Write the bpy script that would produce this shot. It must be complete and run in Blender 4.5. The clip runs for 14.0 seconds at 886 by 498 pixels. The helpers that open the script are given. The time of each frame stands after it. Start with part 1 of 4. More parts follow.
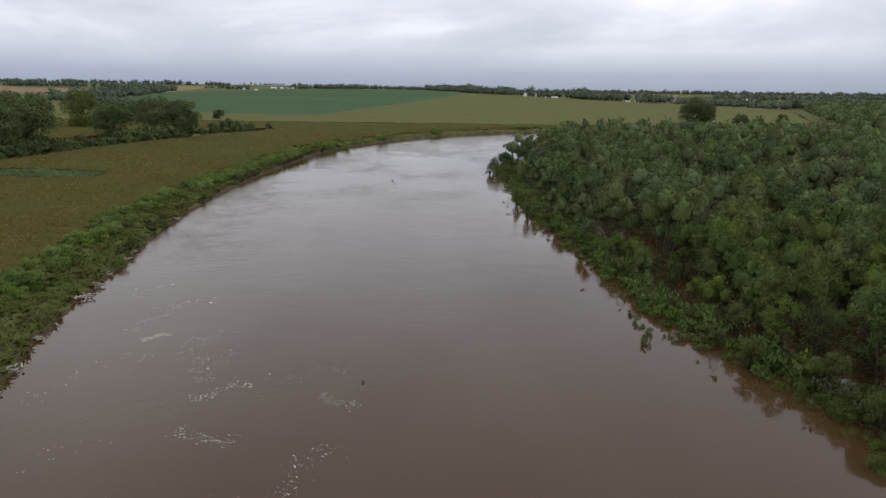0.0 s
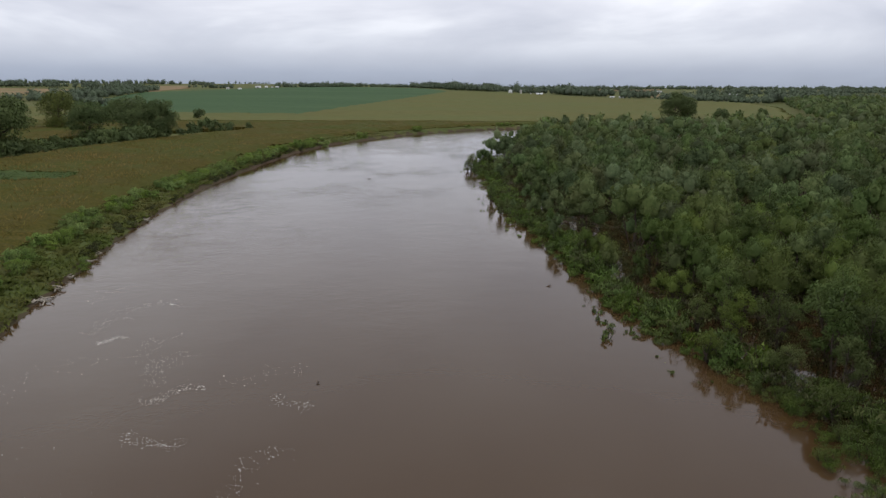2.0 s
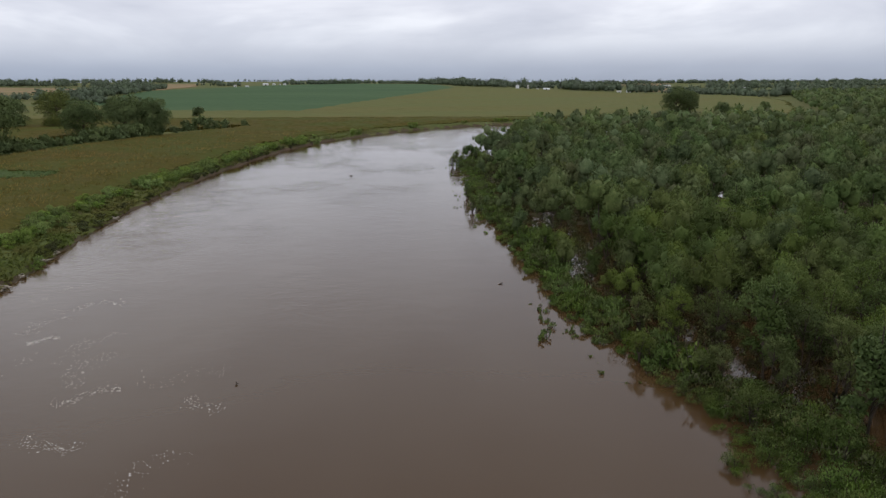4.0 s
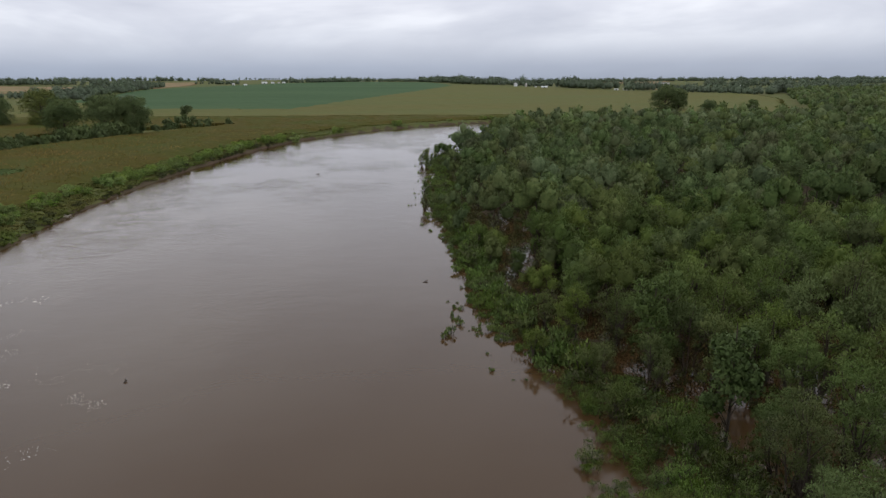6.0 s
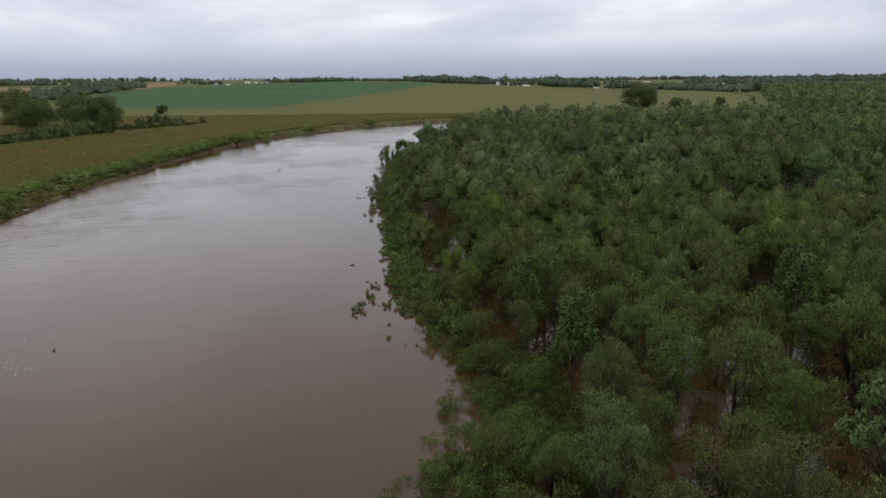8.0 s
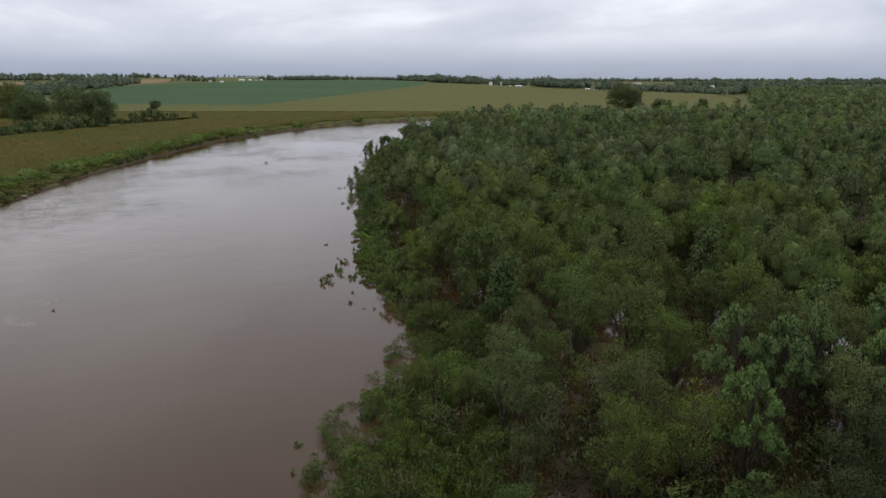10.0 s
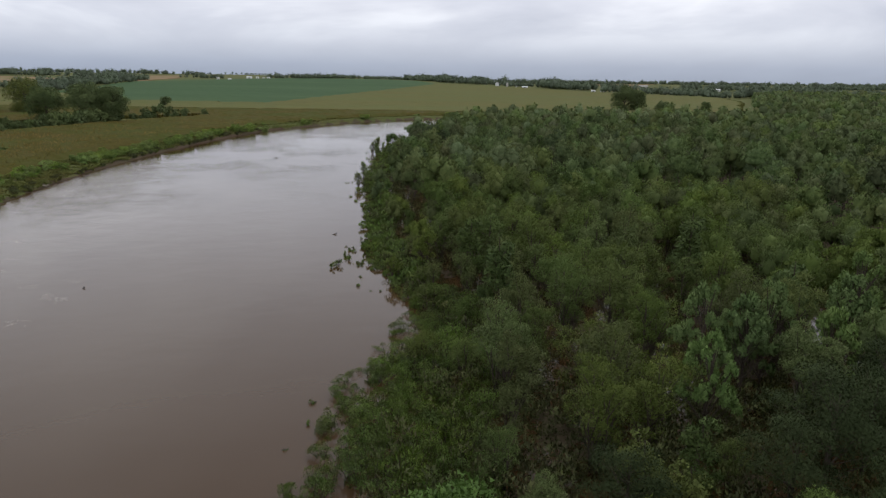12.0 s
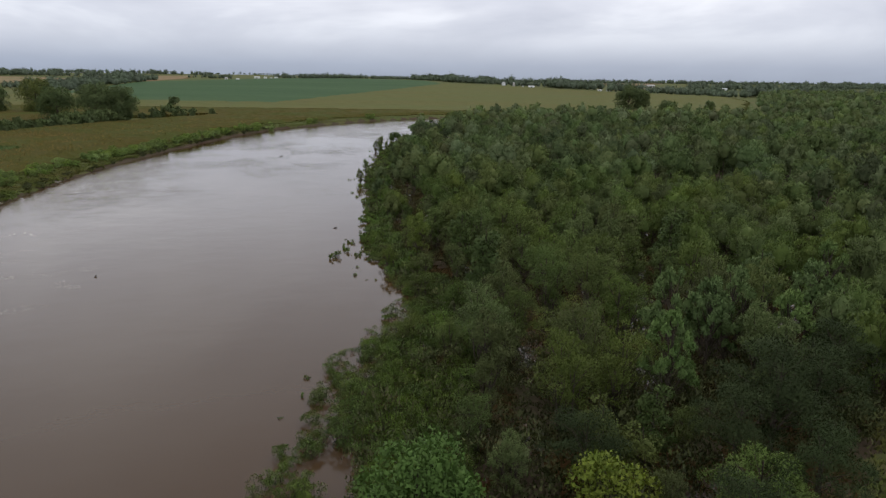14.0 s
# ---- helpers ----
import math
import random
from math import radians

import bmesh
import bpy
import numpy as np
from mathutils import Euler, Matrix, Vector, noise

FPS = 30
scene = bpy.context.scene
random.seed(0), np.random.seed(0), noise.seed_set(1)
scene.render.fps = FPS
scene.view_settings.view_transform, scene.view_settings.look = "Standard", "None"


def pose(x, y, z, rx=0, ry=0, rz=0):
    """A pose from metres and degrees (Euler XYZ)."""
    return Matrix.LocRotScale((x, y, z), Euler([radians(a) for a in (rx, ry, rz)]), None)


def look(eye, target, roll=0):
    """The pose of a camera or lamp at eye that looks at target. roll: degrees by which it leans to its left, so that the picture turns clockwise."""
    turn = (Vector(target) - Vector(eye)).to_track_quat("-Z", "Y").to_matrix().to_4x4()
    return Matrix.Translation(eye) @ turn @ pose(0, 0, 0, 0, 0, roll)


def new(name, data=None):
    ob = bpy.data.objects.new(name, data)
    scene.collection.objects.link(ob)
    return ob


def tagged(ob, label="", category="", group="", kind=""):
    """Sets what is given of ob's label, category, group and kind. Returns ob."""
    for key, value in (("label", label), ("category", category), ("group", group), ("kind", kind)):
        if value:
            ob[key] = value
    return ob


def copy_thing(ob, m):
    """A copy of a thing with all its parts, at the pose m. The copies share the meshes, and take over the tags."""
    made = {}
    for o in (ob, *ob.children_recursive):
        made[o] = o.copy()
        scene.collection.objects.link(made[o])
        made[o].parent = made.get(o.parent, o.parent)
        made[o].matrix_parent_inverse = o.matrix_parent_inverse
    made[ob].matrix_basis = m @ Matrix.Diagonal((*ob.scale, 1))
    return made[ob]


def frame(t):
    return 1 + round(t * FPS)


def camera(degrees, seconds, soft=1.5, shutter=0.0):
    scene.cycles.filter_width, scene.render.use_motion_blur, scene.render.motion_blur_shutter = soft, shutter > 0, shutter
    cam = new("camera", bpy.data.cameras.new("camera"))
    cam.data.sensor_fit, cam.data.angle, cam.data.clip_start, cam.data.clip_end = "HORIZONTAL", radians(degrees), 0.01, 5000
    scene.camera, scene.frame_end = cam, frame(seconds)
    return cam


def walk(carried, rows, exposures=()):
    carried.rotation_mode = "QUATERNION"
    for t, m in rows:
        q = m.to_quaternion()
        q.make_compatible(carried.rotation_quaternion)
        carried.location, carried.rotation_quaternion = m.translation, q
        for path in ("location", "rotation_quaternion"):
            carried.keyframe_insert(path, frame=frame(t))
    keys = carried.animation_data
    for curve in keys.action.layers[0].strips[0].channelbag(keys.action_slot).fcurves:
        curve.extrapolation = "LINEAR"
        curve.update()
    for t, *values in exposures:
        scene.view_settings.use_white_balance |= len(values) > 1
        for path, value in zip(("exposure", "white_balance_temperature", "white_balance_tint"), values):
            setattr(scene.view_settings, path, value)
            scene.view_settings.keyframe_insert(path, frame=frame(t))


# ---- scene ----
cam = camera(67.1, 14.0, soft=1.3)
PATH = [
    (0, (2.098, -0.114, 29.113), (2.09, 1.83, 28.641), 0.7),
    (0.5, (2.485, -0.07, 29.171), (2.492, 1.873, 28.698), 0.6),
    (1, (3.098, 0.002, 29.145), (3.118, 1.946, 28.672), 0.4),
    (1.5, (4.124, 0.167, 29.086), (4.154, 2.11, 28.61), 0.3),
    (2, (5.538, 0.462, 29.051), (5.564, 2.403, 28.572), 0.2),
    (2.5, (7.3, 0.85, 28.997), (7.321, 2.79, 28.512), 0.1),
    (3, (9.464, 1.26, 28.94), (9.477, 3.2, 28.452), -0.1),
    (5.5, (22.978, 2.264, 28.827), (22.951, 4.202, 28.334), -0.3),
    (6, (25.886, 1.702, 28.812), (25.869, 3.639, 28.317), -0.4),
    (6.5, (28.8, 0.581, 28.798), (28.79, 2.518, 28.301), -0.5),
    (7, (31.462, -1.132, 28.691), (31.461, 0.805, 28.194), -0.5),
    (7.5, (33.749, -3.419, 28.571), (33.757, -1.481, 28.073), -0.6),
    (8, (35.795, -6.155, 28.423), (35.813, -4.218, 27.926), -0.6),
    (8.5, (37.581, -9.035, 28.282), (37.612, -7.097, 27.785), -0.6),
    (9, (39.059, -11.811, 28.145), (39.094, -9.874, 27.648), -0.5),
    (11.5, (40.919, -22.154, 27.851), (40.948, -20.217, 27.352), 0.9),
    (12, (40.717, -23.386, 27.946), (40.741, -21.449, 27.448), 0.8),
    (12.5, (40.738, -24.373, 28.04), (40.754, -22.436, 27.542), 0.7),
    (13, (41.305, -25.54, 28.06), (41.309, -23.602, 27.564), 0.6),
    (13.5, (42.07, -26.821, 27.994), (42.071, -24.884, 27.496), 0.7),
    (14, (42.776, -28.086, 27.901), (42.778, -26.149, 27.402), 0.7),
]
walk(cam, [(t, look(eye, target, roll)) for t, eye, target, roll in PATH])


# ---- world and light ----
def node(nt, kind, **values):
    n = nt.nodes.new(kind)
    for key, value in values.items():
        n.inputs[key].default_value = value
    return n


def ramp(nt, fac, stops):
    r = nt.nodes.new("ShaderNodeValToRGB")
    while len(r.color_ramp.elements) < len(stops):
        r.color_ramp.elements.new(0.5)
    for e, (at, col) in zip(r.color_ramp.elements, stops):
        e.position, e.color = at, (*col, 1)
    nt.links.new(fac, r.inputs["Fac"])
    return r.outputs["Color"]


def mixed(nt, fac, a, b, how="MIX"):
    m = nt.nodes.new("ShaderNodeMix")
    m.data_type, m.blend_type = "RGBA", how
    for socket, value in ((m.inputs[0], fac), (m.inputs[6], a), (m.inputs[7], b)):
        if isinstance(value, (int, float)):
            socket.default_value = value
        elif isinstance(value, tuple):
            socket.default_value = (*value, 1)
        else:
            nt.links.new(value, socket)
    return m.outputs[2]


def calc(nt, how, a, b=0.0):
    m = nt.nodes.new("ShaderNodeMath")
    m.operation = how
    for socket, value in zip(m.inputs, (a, b)):
        if isinstance(value, (int, float)):
            socket.default_value = value
        else:
            nt.links.new(value, socket)
    return m.outputs[0]


def noise_at(nt, vector, scale, detail=4.0, rough=0.55, stretch=(1, 1, 1), shift=(0, 0, 0)):
    m = nt.nodes.new("ShaderNodeMapping")
    m.inputs["Scale"].default_value, m.inputs["Location"].default_value = stretch, shift
    nt.links.new(vector, m.inputs["Vector"])
    n = node(nt, "ShaderNodeTexNoise", Scale=scale, Detail=detail, Roughness=rough)
    nt.links.new(m.outputs[0], n.inputs["Vector"])
    return n.outputs["Fac"]


SUN_HIGH, SUN_TURN = radians(52), radians(20)
world = bpy.data.worlds.new("overcast_sky")
world.use_nodes = True
scene.world = world
wt = world.node_tree
wt.nodes.clear()
way = wt.nodes.new("ShaderNodeTexCoord").outputs["Generated"]
split = wt.nodes.new("ShaderNodeSeparateXYZ")
wt.links.new(way, split.inputs[0])
high = split.outputs["Z"]
sky = wt.nodes.new("ShaderNodeTexSky")
sky.sky_type, sky.sun_disc, sky.sun_elevation, sky.sun_rotation = "NISHITA", False, SUN_HIGH, SUN_TURN
clear = mixed(wt, 1.0, sky.outputs[0], (0.1, 0.1, 0.1), "MULTIPLY")
# the cloud deck: blue-grey low down, pale and lumpy higher up
deck = ramp(wt, high, [(0.0, (0.32, 0.375, 0.48)), (0.016, (0.37, 0.425, 0.54)), (0.05, (0.60, 0.635, 0.73)),
                       (0.11, (0.77, 0.785, 0.86)), (0.17, (0.98, 0.99, 1.06)), (0.4, (0.97, 0.98, 1.03)), (1.0, (1.12, 1.13, 1.17))])
over = calc(wt, "ADD", calc(wt, "MAXIMUM", high, 0.0), 0.22)
plane = wt.nodes.new("ShaderNodeCombineXYZ")
wt.links.new(calc(wt, "DIVIDE", split.outputs["X"], over), plane.inputs[0])
wt.links.new(calc(wt, "DIVIDE", split.outputs["Y"], over), plane.inputs[1])
lumps = noise_at(wt, plane.outputs[0], 0.9, 5.0, 0.52, (0.9, 0.8, 1.0), (0.7, 0.4, 0.0))
lumps.node.inputs["Distortion"].default_value = 0.5
shreds = noise_at(wt, plane.outputs[0], 3.2, 4.0, 0.5, (1.0, 0.7, 1.0), (1.7, 0.4, 0.0))
# the lumps fade into the grey veil over the horizon
aloft = ramp(wt, high, [(0.022, (0, 0, 0)), (0.075, (1, 1, 1))])
tone = mixed(wt, aloft, (0.98, 0.98, 0.99), ramp(wt, lumps, [(0.36, (0.80, 0.81, 0.85)), (0.50, (0.97, 0.97, 0.985)), (0.61, (1.20, 1.19, 1.165))]))
fine = ramp(wt, shreds, [(0.3, (0.97, 0.97, 0.975)), (0.7, (1.03, 1.03, 1.03))])
cloud = mixed(wt, 1.0, mixed(wt, 1.0, deck, tone, "MULTIPLY"), fine, "MULTIPLY")
back = node(wt, "ShaderNodeBackground", Strength=1.08)
wt.links.new(mixed(wt, 0.93, clear, cloud), back.inputs["Color"])
wt.links.new(back.outputs[0], wt.nodes.new("ShaderNodeOutputWorld").inputs["Surface"])

sun = new("sun", bpy.data.lights.new("sun", "SUN"))
sun.data.energy, sun.data.angle, sun.data.color = 0.6, radians(35), (1.0, 0.97, 0.93)
sun.matrix_world = look((0, 0, 300), (-math.sin(SUN_TURN), -math.cos(SUN_TURN), 300 - math.tan(SUN_HIGH)))
scene.view_settings.exposure = 0.0


# ---- materials ----
def material(name, shades, scale=1.0, rough=0.8, bump=0.0, bump_scale=None, stretch=(1, 1, 1), by_object=0.0, by_island=0.0,
             patch=None, patch_scale=0.05, patch_range=(0.42, 0.62), through_light=0.0, gloss=0.06, metal=0.0):
    """shades: dark to light colours of the grain; patch: a colour that comes in large stains."""
    m = bpy.data.materials.new(name)
    m.use_nodes = True
    nt = m.node_tree
    nt.nodes.clear()
    where = nt.nodes.new("ShaderNodeTexCoord").outputs["Object"]
    grain = noise_at(nt, where, scale, 5.0, 0.6, stretch)
    col = ramp(nt, grain, [(0.3 + 0.4 * i / max(1, len(shades) - 1), c) for i, c in enumerate(shades)])
    if patch:
        stain = ramp(nt, noise_at(nt, where, patch_scale, 4.0, 0.6, stretch), [(patch_range[0], (0, 0, 0)), (patch_range[1], (1, 1, 1))])
        col = mixed(nt, stain, col, patch)
    if by_object:
        tint = nt.nodes.new("ShaderNodeAttribute")
        tint.attribute_name = "tint"
        r = calc(nt, "FRACT", calc(nt, "ADD", nt.nodes.new("ShaderNodeObjectInfo").outputs["Random"], tint.outputs["Fac"]))
        hsv = node(nt, "ShaderNodeHueSaturation")
        nt.links.new(col, hsv.inputs["Color"])
        nt.links.new(calc(nt, "ADD", calc(nt, "MULTIPLY", r, 0.036 * by_object), 0.5 - 0.02 * by_object), hsv.inputs["Hue"])
        nt.links.new(calc(nt, "ADD", calc(nt, "MULTIPLY", calc(nt, "FRACT", calc(nt, "MULTIPLY", r, 7.31)), 0.62 * by_object), 1 - 0.30 * by_object), hsv.inputs["Value"])
        nt.links.new(calc(nt, "ADD", calc(nt, "MULTIPLY", calc(nt, "FRACT", calc(nt, "MULTIPLY", r, 3.77)), 0.30 * by_object), 1 - 0.10 * by_object), hsv.inputs["Saturation"])
        col = hsv.outputs["Color"]
    if by_island:
        r = nt.nodes.new("ShaderNodeNewGeometry").outputs["Random Per Island"]
        v = calc(nt, "ADD", calc(nt, "MULTIPLY", r, by_island), 1 - by_island / 2)
        hsv = node(nt, "ShaderNodeHueSaturation")
        nt.links.new(col, hsv.inputs["Color"])
        nt.links.new(v, hsv.inputs["Value"])
        col = hsv.outputs["Color"]
    p = node(nt, "ShaderNodeBsdfPrincipled", Roughness=rough, Metallic=metal)
    p.inputs["Specular IOR Level"].default_value = gloss
    nt.links.new(col, p.inputs["Base Color"])
    if bump:
        b = node(nt, "ShaderNodeBump", Strength=bump, Distance=0.1)
        nt.links.new(noise_at(nt, where, bump_scale or scale * 3, 4.0, 0.6, stretch), b.inputs["Height"])
        nt.links.new(b.outputs[0], p.inputs["Normal"])
    surface = p.outputs[0]
    if through_light:
        tr = node(nt, "ShaderNodeBsdfTranslucent")
        nt.links.new(col, tr.inputs["Color"])
        mx = node(nt, "ShaderNodeMixShader", Fac=through_light)
        nt.links.new(surface, mx.inputs[1])
        nt.links.new(tr.outputs[0], mx.inputs[2])
        surface = mx.outputs[0]
    nt.links.new(surface, nt.nodes.new("ShaderNodeOutputMaterial").inputs["Surface"])
    return m


def muddy_water():
    m = material("muddy_water", [(0.047, 0.0252, 0.0096), (0.053, 0.0292, 0.0118)], 0.02, 0.07, gloss=0.48, patch=(0.056, 0.0328, 0.0146), patch_scale=0.012)
    nt = m.node_tree
    p = next(n for n in nt.nodes if n.type == "BSDF_PRINCIPLED")
    p.inputs["IOR"].default_value = 1.33
    where = next(n for n in nt.nodes if n.type == "TEX_COORD").outputs["Object"]
    swirl = noise_at(nt, where, 0.03, 4.0, 0.6, (1.0, 0.7, 1.0))
    # the faster water round the outside of the bend is rough, the slack water upstream smooth
    spot = nt.nodes.new("ShaderNodeSeparateXYZ")
    nt.links.new(where, spot.inputs[0])
    fast = ramp(nt, calc(nt, "DIVIDE", calc(nt, "SUBTRACT", spot.outputs["Y"], calc(nt, "MULTIPLY", spot.outputs["X"], 1.0)), 400.0), [(0.14, (0.05, 0.05, 0.05)), (0.42, (1, 1, 1))])
    calm = calc(nt, "MULTIPLY", ramp(nt, swirl, [(0.40, (0.10, 0.10, 0.10)), (0.60, (1, 1, 1))]), fast)
    ripple = noise_at(nt, where, 1.1, 5.0, 0.65, (0.8, 1.0, 1.0))
    ripple.node.inputs["Distortion"].default_value = 0.8
    boil = noise_at(nt, where, 0.12, 4.0, 0.55, (0.9, 1.0, 1.0))
    eddy = noise_at(nt, where, 0.26, 3.0, 0.6, (0.9, 1.0, 1.0))
    eddy.node.inputs["Distortion"].default_value = 2.6
    crease = calc(nt, "ABSOLUTE", calc(nt, "SUBTRACT", eddy, 0.5))
    height = calc(nt, "ADD", calc(nt, "MULTIPLY", ripple, calc(nt, "MULTIPLY", calm, 1.1)), calc(nt, "ADD", calc(nt, "MULTIPLY", boil, 1.2), calc(nt, "MULTIPLY", crease, calc(nt, "MULTIPLY", calm, 3.4))))
    b = node(nt, "ShaderNodeBump", Strength=0.30, Distance=0.14)
    nt.links.new(height, b.inputs["Height"])
    nt.links.new(b.outputs[0], p.inputs["Normal"])
    return m


M = {
    "water": muddy_water(),
    "ground": material("silty_soil", [(0.070, 0.064, 0.028), (0.100, 0.098, 0.038), (0.095, 0.112, 0.035)], 0.35, 0.95, 0.4, 3.0, patch=(0.070, 0.088, 0.027), patch_scale=0.03),
    "mud": material("wet_bank_mud", [(0.050, 0.036, 0.024), (0.078, 0.056, 0.037)], 0.8, 0.9, 0.5, 3.0, patch=(0.058, 0.050, 0.028), patch_scale=0.1),
    "grass": material("bank_grass", [(0.105, 0.118, 0.032), (0.140, 0.140, 0.042), (0.175, 0.155, 0.055)], 0.22, 0.9, by_island=0.3, patch=(0.118, 0.152, 0.036), patch_scale=0.06, through_light=0.5),
    # dark grain paints the shaded gaps between plants, tan grain the tassels
    "corn": material("ripening_corn", [(0.040, 0.038, 0.009), (0.074, 0.064, 0.014), (0.132, 0.094, 0.024)], 2.2, 0.95, 0.7, 3.0, (1.0, 0.8, 1.0), by_island=0.3, patch=(0.064, 0.074, 0.016), patch_scale=0.03, patch_range=(0.44, 0.62), through_light=0.1),
    "tassel": material("dry_corn_tassel", [(0.092, 0.100, 0.028), (0.170, 0.135, 0.042), (0.25, 0.172, 0.066)], 0.06, 0.95, by_island=0.45, through_light=0.5),
    "corn_far": material("corn_canopy", [(0.072, 0.072, 0.020), (0.092, 0.089, 0.026), (0.115, 0.099, 0.033)], 0.35, 0.95, 0.6, 0.9, (0.3, 1.0, 1.0), patch=(0.086, 0.094, 0.029), patch_scale=0.009, patch_range=(0.42, 0.60)),
    "bean": material("bean_canopy", [(0.030, 0.063, 0.024), (0.040, 0.080, 0.031)], 0.25, 0.9, 0.4, 0.5, (0.4, 1.0, 1.0), patch=(0.044, 0.082, 0.033), patch_scale=0.006),
    "stubble": material("ripe_brown_field", [(0.17, 0.115, 0.065), (0.22, 0.155, 0.09)], 0.04, 0.95, 0.2, 0.6, patch=(0.15, 0.13, 0.06), patch_scale=0.008),
    "pasture": material("pale_pasture", [(0.10, 0.13, 0.05), (0.15, 0.16, 0.07)], 0.04, 0.95, 0.2, 0.6, patch=(0.08, 0.12, 0.04), patch_scale=0.01),
    "bark": material("grey_brown_bark", [(0.045, 0.035, 0.028), (0.10, 0.082, 0.066)], 6.0, 0.95, 0.6, 18.0, (1, 1, 0.2)),
    "drift": material("bleached_driftwood", [(0.22, 0.19, 0.15), (0.42, 0.38, 0.32)], 4.0, 0.9, 0.4, 14.0),
    "foam": material("river_foam", [(0.55, 0.52, 0.47), (0.75, 0.72, 0.66)], 2.0, 0.9, 0.3),
    "willow": material("willow_leaf", [(0.073, 0.102, 0.030), (0.101, 0.135, 0.041), (0.137, 0.170, 0.058)], 1.0, 0.75, by_object=0.8, by_island=0.14, patch=(0.106, 0.124, 0.054), patch_scale=0.14, patch_range=(0.5, 0.7), gloss=0.12, through_light=0.36),
    # distance haze mixed into the leaf colour, so bluer than the near willow
    "hazedwillow": material("hazed_willow_leaf", [(0.060, 0.087, 0.035), (0.100, 0.136, 0.053), (0.148, 0.186, 0.079)], 1.5, 0.8, 0.9, 4.0, by_object=1.0, by_island=0.10, patch=(0.110, 0.126, 0.052), patch_scale=0.1, patch_range=(0.5, 0.7), gloss=0.12, through_light=0.36),
    "cottonwood": material("cottonwood_leaf", [(0.050, 0.080, 0.022), (0.068, 0.102, 0.029), (0.090, 0.126, 0.038)], 0.4, 0.6, by_object=0.4, by_island=0.5, gloss=0.12, through_light=0.25),
    "maple": material("silver_maple_leaf", [(0.086, 0.138, 0.043), (0.120, 0.180, 0.058), (0.165, 0.225, 0.084)], 0.9, 0.6, by_object=0.4, by_island=0.4, gloss=0.12, through_light=0.3),
    "locust": material("dark_locust_leaf", [(0.030, 0.045, 0.016), (0.043, 0.061, 0.021)], 0.5, 0.8, by_object=0.3, by_island=0.25, gloss=0.12, through_light=0.22),
    "yellowing": material("yellowing_leaf", [(0.085, 0.125, 0.022), (0.125, 0.160, 0.029), (0.16, 0.18, 0.036)], 0.7, 0.6, by_object=0.3, by_island=0.5, gloss=0.12, through_light=0.3),
    "fresh": material("fresh_green_leaf", [(0.068, 0.125, 0.028), (0.088, 0.155, 0.035), (0.115, 0.185, 0.048)], 0.7, 0.6, by_island=0.45, gloss=0.12, through_light=0.3),
    "strip": material("strip_weed_leaf", [(0.064, 0.100, 0.030), (0.084, 0.124, 0.036)], 0.3, 0.8, by_island=0.3, gloss=0.12, through_light=0.4),
    "ochre": material("yellow_topped_leaf", [(0.070, 0.092, 0.026), (0.105, 0.125, 0.032), (0.15, 0.155, 0.04)], 0.25, 0.75, by_island=0.4, gloss=0.12, through_light=0.25),
    "shrub": material("shrub_leaf", [(0.080, 0.122, 0.031), (0.108, 0.156, 0.038), (0.143, 0.192, 0.054)], 1.0, 0.65, by_object=0.6, by_island=0.45, gloss=0.12, through_light=0.32),
    "weed": material("rank_weed_leaf", [(0.145, 0.215, 0.058), (0.185, 0.255, 0.070), (0.225, 0.290, 0.092)], 0.4, 0.7, by_object=0.6, by_island=0.35, gloss=0.12, through_light=0.5),
    "brush": material("drab_brush_leaf", [(0.050, 0.058, 0.024), (0.068, 0.078, 0.030), (0.090, 0.090, 0.042)], 0.4, 0.8, by_object=0.8, by_island=0.5, gloss=0.12, through_light=0.2),
    "oldtree": material("old_cottonwood_leaf", [(0.072, 0.100, 0.040), (0.098, 0.130, 0.050), (0.130, 0.164, 0.064)], 0.2, 0.75, by_object=0.4, by_island=0.25, gloss=0.12, through_light=0.32),
    # far trees carry the pale blue of aerial haze in their base colour
    "hazedwood": material("hazed_far_leaf", [(0.092, 0.120, 0.074), (0.116, 0.148, 0.094), (0.140, 0.172, 0.112)], 0.25, 0.9, by_object=0.4, by_island=0.3, patch=(0.105, 0.13, 0.09), patch_scale=0.02, gloss=0.12, through_light=0.25),
    "white": material("white_painted_metal", [(0.58, 0.59, 0.60), (0.68, 0.69, 0.69)], 0.3, 0.5),
    "roof": material("weathered_roof_sheet", [(0.30, 0.30, 0.30), (0.45, 0.45, 0.44)], 0.5, 0.55),
    # near-black paint for the unlit inside of an open door
    "dark": material("doorway_shade", [(0.03, 0.03, 0.03), (0.05, 0.05, 0.05)], 1.0, 0.7),
    "concrete": material("silo_concrete", [(0.38, 0.36, 0.33), (0.50, 0.48, 0.44)], 0.6, 0.9),
}


